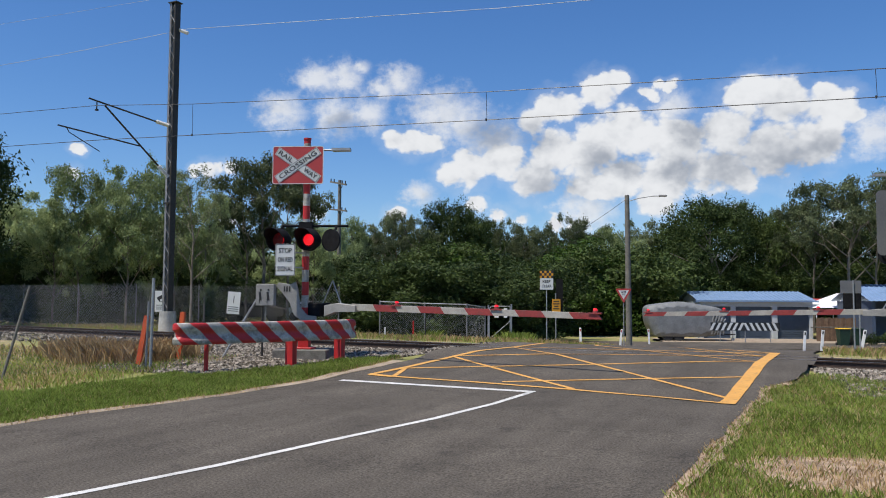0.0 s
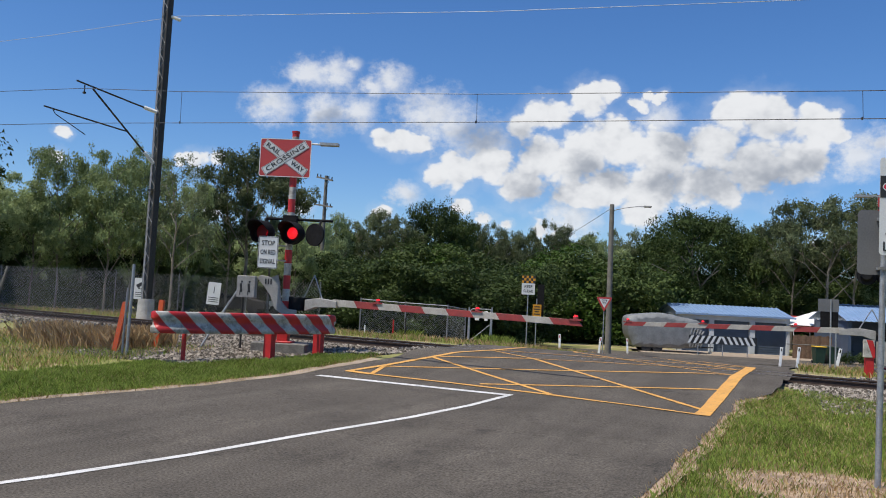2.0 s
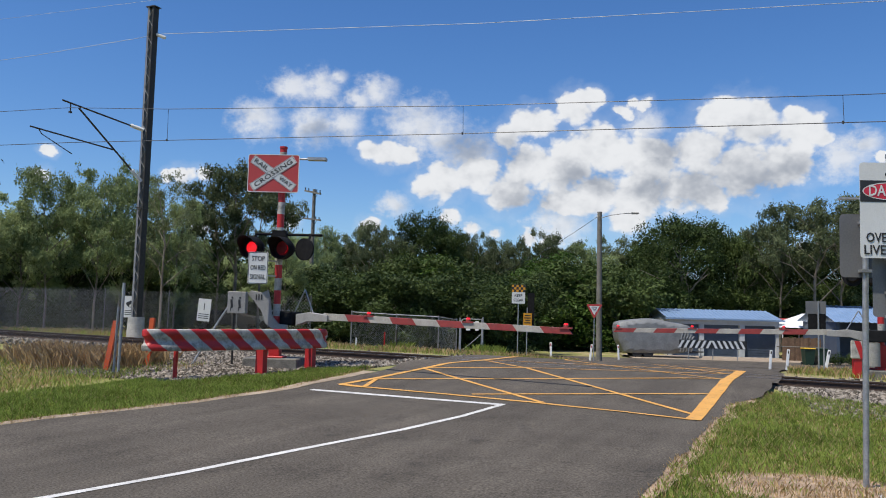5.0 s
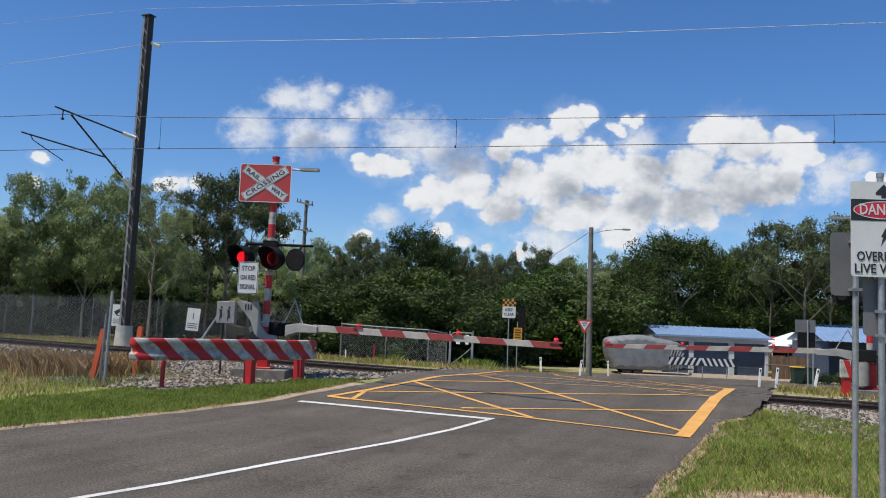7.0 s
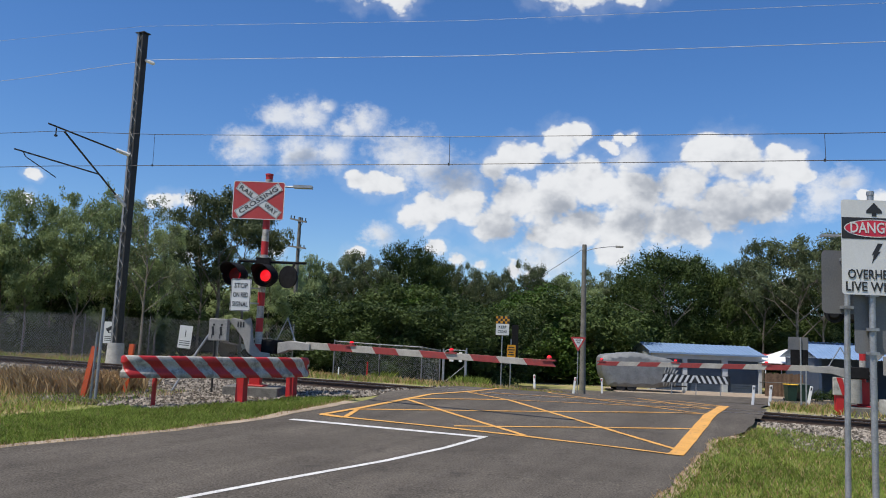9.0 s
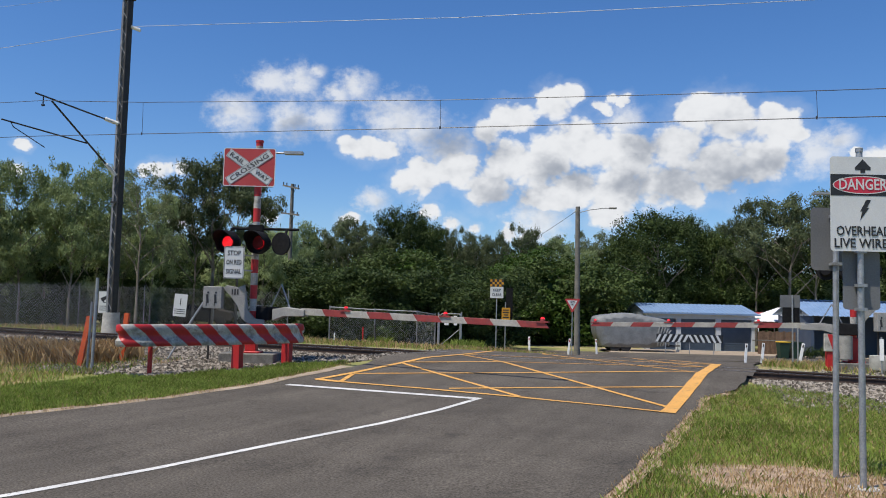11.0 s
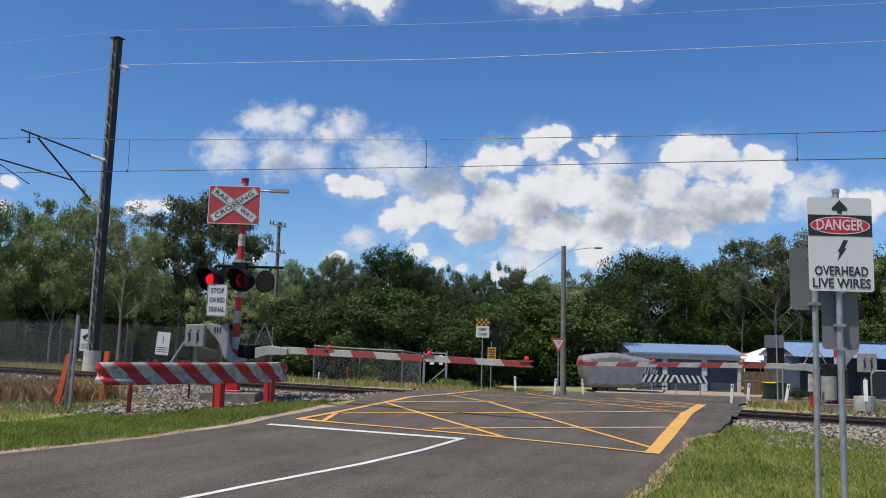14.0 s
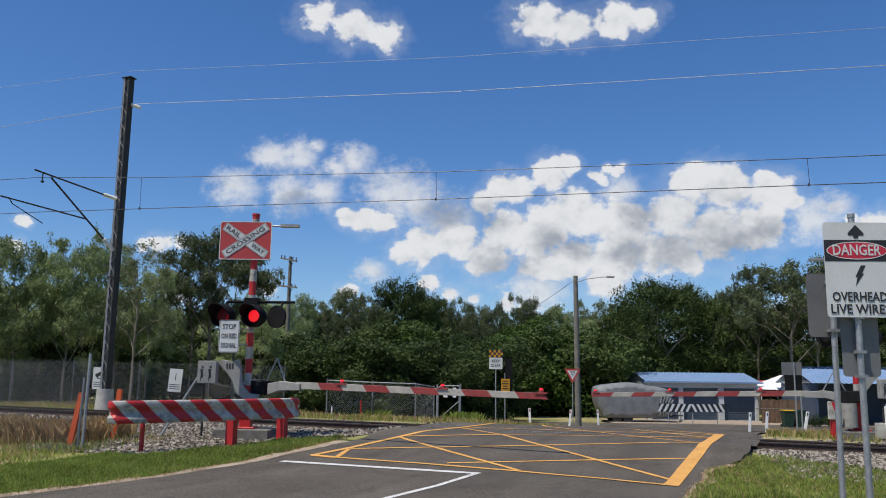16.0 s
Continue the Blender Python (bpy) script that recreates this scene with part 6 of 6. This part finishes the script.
UNDERSTORY = [
    (31.4, 2.6, 46, "bush", 1.25), (29.8, 2.3, 45, "bush", 1.25), (28.2, 2.7, 45, "bush", 1.25), (26.6, 2.4, 46, "bush", 1.25), (25, 2.8, 47, "bush", 1.25),
    (23.4, 2.5, 48, "bush", 1.25), (21.8, 2.6, 50, "bush", 1.25), (20.3, 2.2, 52, "bush", 1.25), (57, 3.2, 50, "bush", 1.25), (54, 3.4, 48, "bush", 1.25),
    (51, 3, 50, "bush", 1.25), (48, 3.2, 49, "bush", 1.25), (45, 3.2, 50, "bush", 1.25), (42.5, 3, 52, "bush", 1.25), (40, 2.6, 62, "bush", 1.25),
    (37.6, 2.4, 66, "bush", 1.25), (35, 2.6, 62, "bush", 1.25), (33, 2.9, 62, "bush", 1.25), (30.8, 3, 62, "bush", 1.25), (28.8, 2.6, 60, "bush", 1.25),
    (26.4, 3.9, 62, "bush", 1.25), (24, 3.9, 62, "bush_bright", 1.25), (21.8, 3.3, 60, "bush", 1.25), (19.8, 3, 60, "bush_bright", 1.25),
    (18, 2.9, 62, "bush", 1.25), (16.2, 4.3, 64, "bush_bright", 1.25), (14.2, 3.9, 64, "bush", 1.25), (12.2, 2.8, 66, "bush_bright", 1.25),
    (10, 2.6, 74, "bush_bright", 1.25), (7.6, 2.4, 76, "bush", 1.25), (5, 2.2, 76, "bush", 1.25), (2.4, 2.3, 78, "bush", 1.25), (-0.4, 2.4, 80, "bush", 1.25),
    (-3.4, 2.6, 78, "bush", 1.25), (-6.4, 2.6, 78, "bush", 1.25),
]
LABELS = {"dense": "dense dark green eucalypt", "leafy": "slender olive green tree with feathery foliage", "gum": "open-crowned grey green gum tree", "round": "broad dark green tree with a rounded crown",
          "wispy": "thin half-bare tree with pale twigs", "bush": "dark olive undergrowth shrub", "bush_bright": "fresh green undergrowth shrub"}


def build_woods():
    models = {}
    rng = np.random.default_rng(11)
    for row, (b, top, dist, kind, wide) in enumerate(SKYLINE + FILL + UNDERSTORY):
        x, y = -math.sin(radians(b)) * dist, math.cos(radians(b)) * dist
        z = ground_z(x, y) - 0.05
        h = dist * math.tan(radians(top)) + 1.6 - z
        key = (kind, row % (3 if kind in ("dense", "leafy", "gum", "bush") else 1))
        m = pose(x, y, z, 0, 0, rng.uniform(0, 360))
        if key not in models:
            t, tall = make_tree(kind, 100 + len(models), LABELS[kind] + " beyond the railway")
            models[key] = t, tall
            t.matrix_basis = m
        else:
            tall = models[key][1]
            t = copy_thing(models[key][0], m)
        k = h / tall
        t.scale = (k * wide, k * wide, k)
    # deep wood behind everything
    rng = np.random.default_rng(3)
    cl = []
    for i in range(330):
        b = radians(72 - 94 * (i + rng.uniform()) / 330)
        d = rng.uniform(92, 112) if b < 0.6 else rng.uniform(66, 80)
        cl.append(((-math.sin(b) * d, math.cos(b) * d, rng.uniform(-0.6, 4.6) if i % 3 else rng.uniform(3, 6)), rng.uniform(1.6, 2.8)))
    solo("far_wood", leaf_shape(8, cl, 120000, 0.42, 0.26, 0.9), LEAF_DARK, "dense dark wood in the distance", "wood", "stuff")


def blades(seed, places, hmin, hmax, width):
    """Grass blades: one bent sliver each."""
    rng = np.random.default_rng(seed)
    P = np.array(places)
    n = len(P)
    az = rng.uniform(0, 6.283, n)
    h = rng.uniform(hmin, hmax, n)
    lean = rng.uniform(0.1, 0.75, n) * h
    side = np.stack([-np.sin(az), np.cos(az), np.zeros(n)], 1) * (width * rng.uniform(0.6, 1.3, n))[:, None]
    fwd = np.stack([np.cos(az), np.sin(az), np.zeros(n)], 1)
    mid = P + fwd * (lean * 0.35)[:, None] + np.stack([np.zeros(n), np.zeros(n), h * 0.6], 1)
    tip = P + fwd * lean[:, None] + np.stack([np.zeros(n), np.zeros(n), h], 1)
    vs = np.stack([P - side, P + side, mid + side * 0.7, tip, mid - side * 0.7], 1).reshape(-1, 3)
    s = Shape()
    s.v = vs.tolist()
    s.f = np.arange(n * 5).reshape(-1, 5).tolist()
    s.m = [0] * n
    return s


def scatter(seed, count, x0, x1, y0, y1, keep):
    rng = np.random.default_rng(seed)
    out = []
    for _ in range(count):
        x, y = rng.uniform(x0, x1), rng.uniform(y0, y1)
        if keep(x, y, rng.uniform()):
            out.append((x, y, ground_z(x, y)))
    return out


def bare(x, y):
    """How bare the trodden patch by the sign posts is, 0 to 1."""
    d = math.hypot((x - 0.35) / 1.5, (y - 8.9) / 0.95) + 0.35 * noise.noise((x * 1.3, y * 1.3, 9))
    return max(0.0, min(1.0, (1.15 - d) / 0.35))


def grass_end(x):
    """Where the verge grass gives way to ballast, across the track."""
    return -2.95 - 0.8 * max(0.0, min(3.4, x + 0.7))


def build_grass():
    def right(x, y, r):
        s = y - track_y(x)
        return x > road_half(y)[1] + 0.05 and s < grass_end(x) + 0.4 * noise.noise((x * 0.8, 0, 2)) and r > bare(x, y) * 0.93
    solo("grass_verge", blades(1, scatter(1, 170000, -1.9, 7, 3.6, 17.6, right), 0.03, 0.105, 0.0042), GRASS, "short green grass on the verge", "grass", "stuff")

    def right_dry(x, y, r):
        return x > road_half(y)[1] - 0.02 and y - track_y(x) < grass_end(x) - 0.2 and r < max(0.25 * max(0, noise.noise((x * 0.7, y * 0.7, 5))), 0.9 * math.exp(-((x - road_half(y)[1]) / 0.3) ** 2), bare(x, y) * 0.75, 0.65 if y < 7.4 else 0.36)
    solo("grass_dry", blades(2, scatter(2, 80000, -1.9, 6, 3.6, 17.4, right_dry), 0.03, 0.10, 0.005), DRYGRASS, "dry straw among the verge grass", "dry grass", "stuff")

    def left(x, y, r):
        e = road_half(y)[0]
        lush = e - 0.28 - 0.25 * noise.noise((0, y * 1.4, 8)) > x > e - 3.2 - 0.4 * noise.noise((x, y, 1))
        return lush and y < 17.6 and (y < 12.6 or x > ballast_edge(y)) and r < 0.95
    solo("grass_strip", blades(3, scatter(3, 130000, -13.5, -9.4, 4.0, 17.0, left), 0.03, 0.12, 0.005), GRASS, "lush green grass strip beside the road", "grass", "stuff")

    def left_dry(x, y, r):
        e = road_half(y)[0]
        return e > x > e - 3.0 and y < 17.4 and (y < 12.6 or x > ballast_edge(y)) and r < max(0.3, 0.8 * math.exp(-((x - e) / 0.35) ** 2), 0.5 * max(0, noise.noise((x * 0.8, y * 0.8, 6))))
    solo("straw_strip", blades(10, scatter(10, 42000, -12.6, -9.2, 4.0, 16.5, left_dry), 0.03, 0.10, 0.005), DRYGRASS, "dry straw along the asphalt edge", "dry grass", "stuff")

    def straw(x, y, r):
        s = y - track_y(x)
        return x < -12.9 + 0.5 * noise.noise((y * 0.8, 0, 0)) and -12 < s < -4.6 - 0.0 * x and r < 0.5 + 0.5 * noise.noise((x * 0.5, y * 0.5, 2))
    solo("dry_verge", blades(4, scatter(4, 60000, -34, -12, 7.5, 15.6, straw), 0.04, 0.13, 0.005), DRYGRASS, "dry straw-coloured grass beside the track", "dry grass", "stuff")

    def mixed(x, y, r):
        s = y - track_y(x)
        return x < -12.8 and -13.5 < s < -4.6 and r < 0.45 - 0.6 * noise.noise((x * 0.5, y * 0.5, 2))
    solo("grass_field", blades(5, scatter(5, 80000, -34, -12, 6.5, 15.6, mixed), 0.05, 0.15, 0.005), GRASS, "rough green grass beside the track", "grass", "stuff")
    rng = np.random.default_rng(6)
    tuft = []
    for cx, cy, r, n in ((-14.9, 13.9, 0.7, 3600), (-15.7, 13.6, 0.8, 2400), (-14.6, 14.6, 0.5, 2400), (-16.9, 14.0, 0.8, 1500)):
        for _ in range(n):
            x, y = cx + rng.normal() * r * 0.55, cy + rng.normal() * r * 0.4
            tuft.append((x, y, ground_z(x, y)))
    solo("straw_tussock", blades(6, tuft, 0.15, 0.5, 0.004), DRYGRASS, "tall tussock of dead straw grass by the orange posts", "dry grass", "stuff")

    def far(x, y, r):
        s = y - track_y(x)
        a, b = road_half(y)
        return 3.0 < s < 20 and not (a - 0.2 < x < b + 0.2) and r < 0.6
    pts = scatter(7, 130000, -36, 8, 22.5, 42, far)
    solo("grass_beyond", blades(7, pts[::2], 0.06, 0.22, 0.009), GRASS, "rough green grass beyond the rails", "grass", "stuff")
    solo("straw_beyond", blades(8, pts[1::2], 0.06, 0.26, 0.008), DRYGRASS, "dry grass beyond the rails", "dry grass", "stuff")
    weeds = []
    for cx, cy, r, n in ((-13.2, 33.0, 0.5, 500), (-12.6, 33.5, 0.35, 350), (-16.8, 32.4, 0.5, 350), (-20.5, 30.5, 0.8, 400)):
        for _ in range(n):
            x, y = cx + rng.normal() * r * 0.5, cy + rng.normal() * r * 0.5
            weeds.append((x, y, ground_z(x, y)))
    solo("weed_clumps", blades(9, weeds, 0.2, 0.6, 0.008), GRASS, "tall green weeds beyond the rails", "weeds", "stuff")
    # trodden soil by the sign posts
    s = Shape()
    n, vs = 40, []
    for k, q in ((1.0, 0.012), (0.0, 0.02)):
        for i in range(n):
            a = i * math.tau / n
            r = k * (1 + 0.16 * noise.noise((math.cos(a) * 2, math.sin(a) * 2, 5)))
            x, y = 0.35 + 1.6 * r * math.cos(a), 8.9 + 1.0 * r * math.sin(a)
            vs.append((x, y, ground_z(x, y) + q))
    s.add(vs, [(i, (i + 1) % n, n + (i + 1) % n, n + i) for i in range(n)])
    solo("ground_patch", s, MULCH, "trodden bare soil and dead grass round the sign posts", "ground", "structure")


build_fences()
build_trackside()
build_signs()
street_lamp()
garage()
covered_van()
parked_car(-36.5, 44.5, 25, "dark parked car beyond the yard fence", DARKMETAL)
parked_car(-35.4, 49.8, 30, "white parked car under the trees", CARPAINT)
build_woods()
build_grass()


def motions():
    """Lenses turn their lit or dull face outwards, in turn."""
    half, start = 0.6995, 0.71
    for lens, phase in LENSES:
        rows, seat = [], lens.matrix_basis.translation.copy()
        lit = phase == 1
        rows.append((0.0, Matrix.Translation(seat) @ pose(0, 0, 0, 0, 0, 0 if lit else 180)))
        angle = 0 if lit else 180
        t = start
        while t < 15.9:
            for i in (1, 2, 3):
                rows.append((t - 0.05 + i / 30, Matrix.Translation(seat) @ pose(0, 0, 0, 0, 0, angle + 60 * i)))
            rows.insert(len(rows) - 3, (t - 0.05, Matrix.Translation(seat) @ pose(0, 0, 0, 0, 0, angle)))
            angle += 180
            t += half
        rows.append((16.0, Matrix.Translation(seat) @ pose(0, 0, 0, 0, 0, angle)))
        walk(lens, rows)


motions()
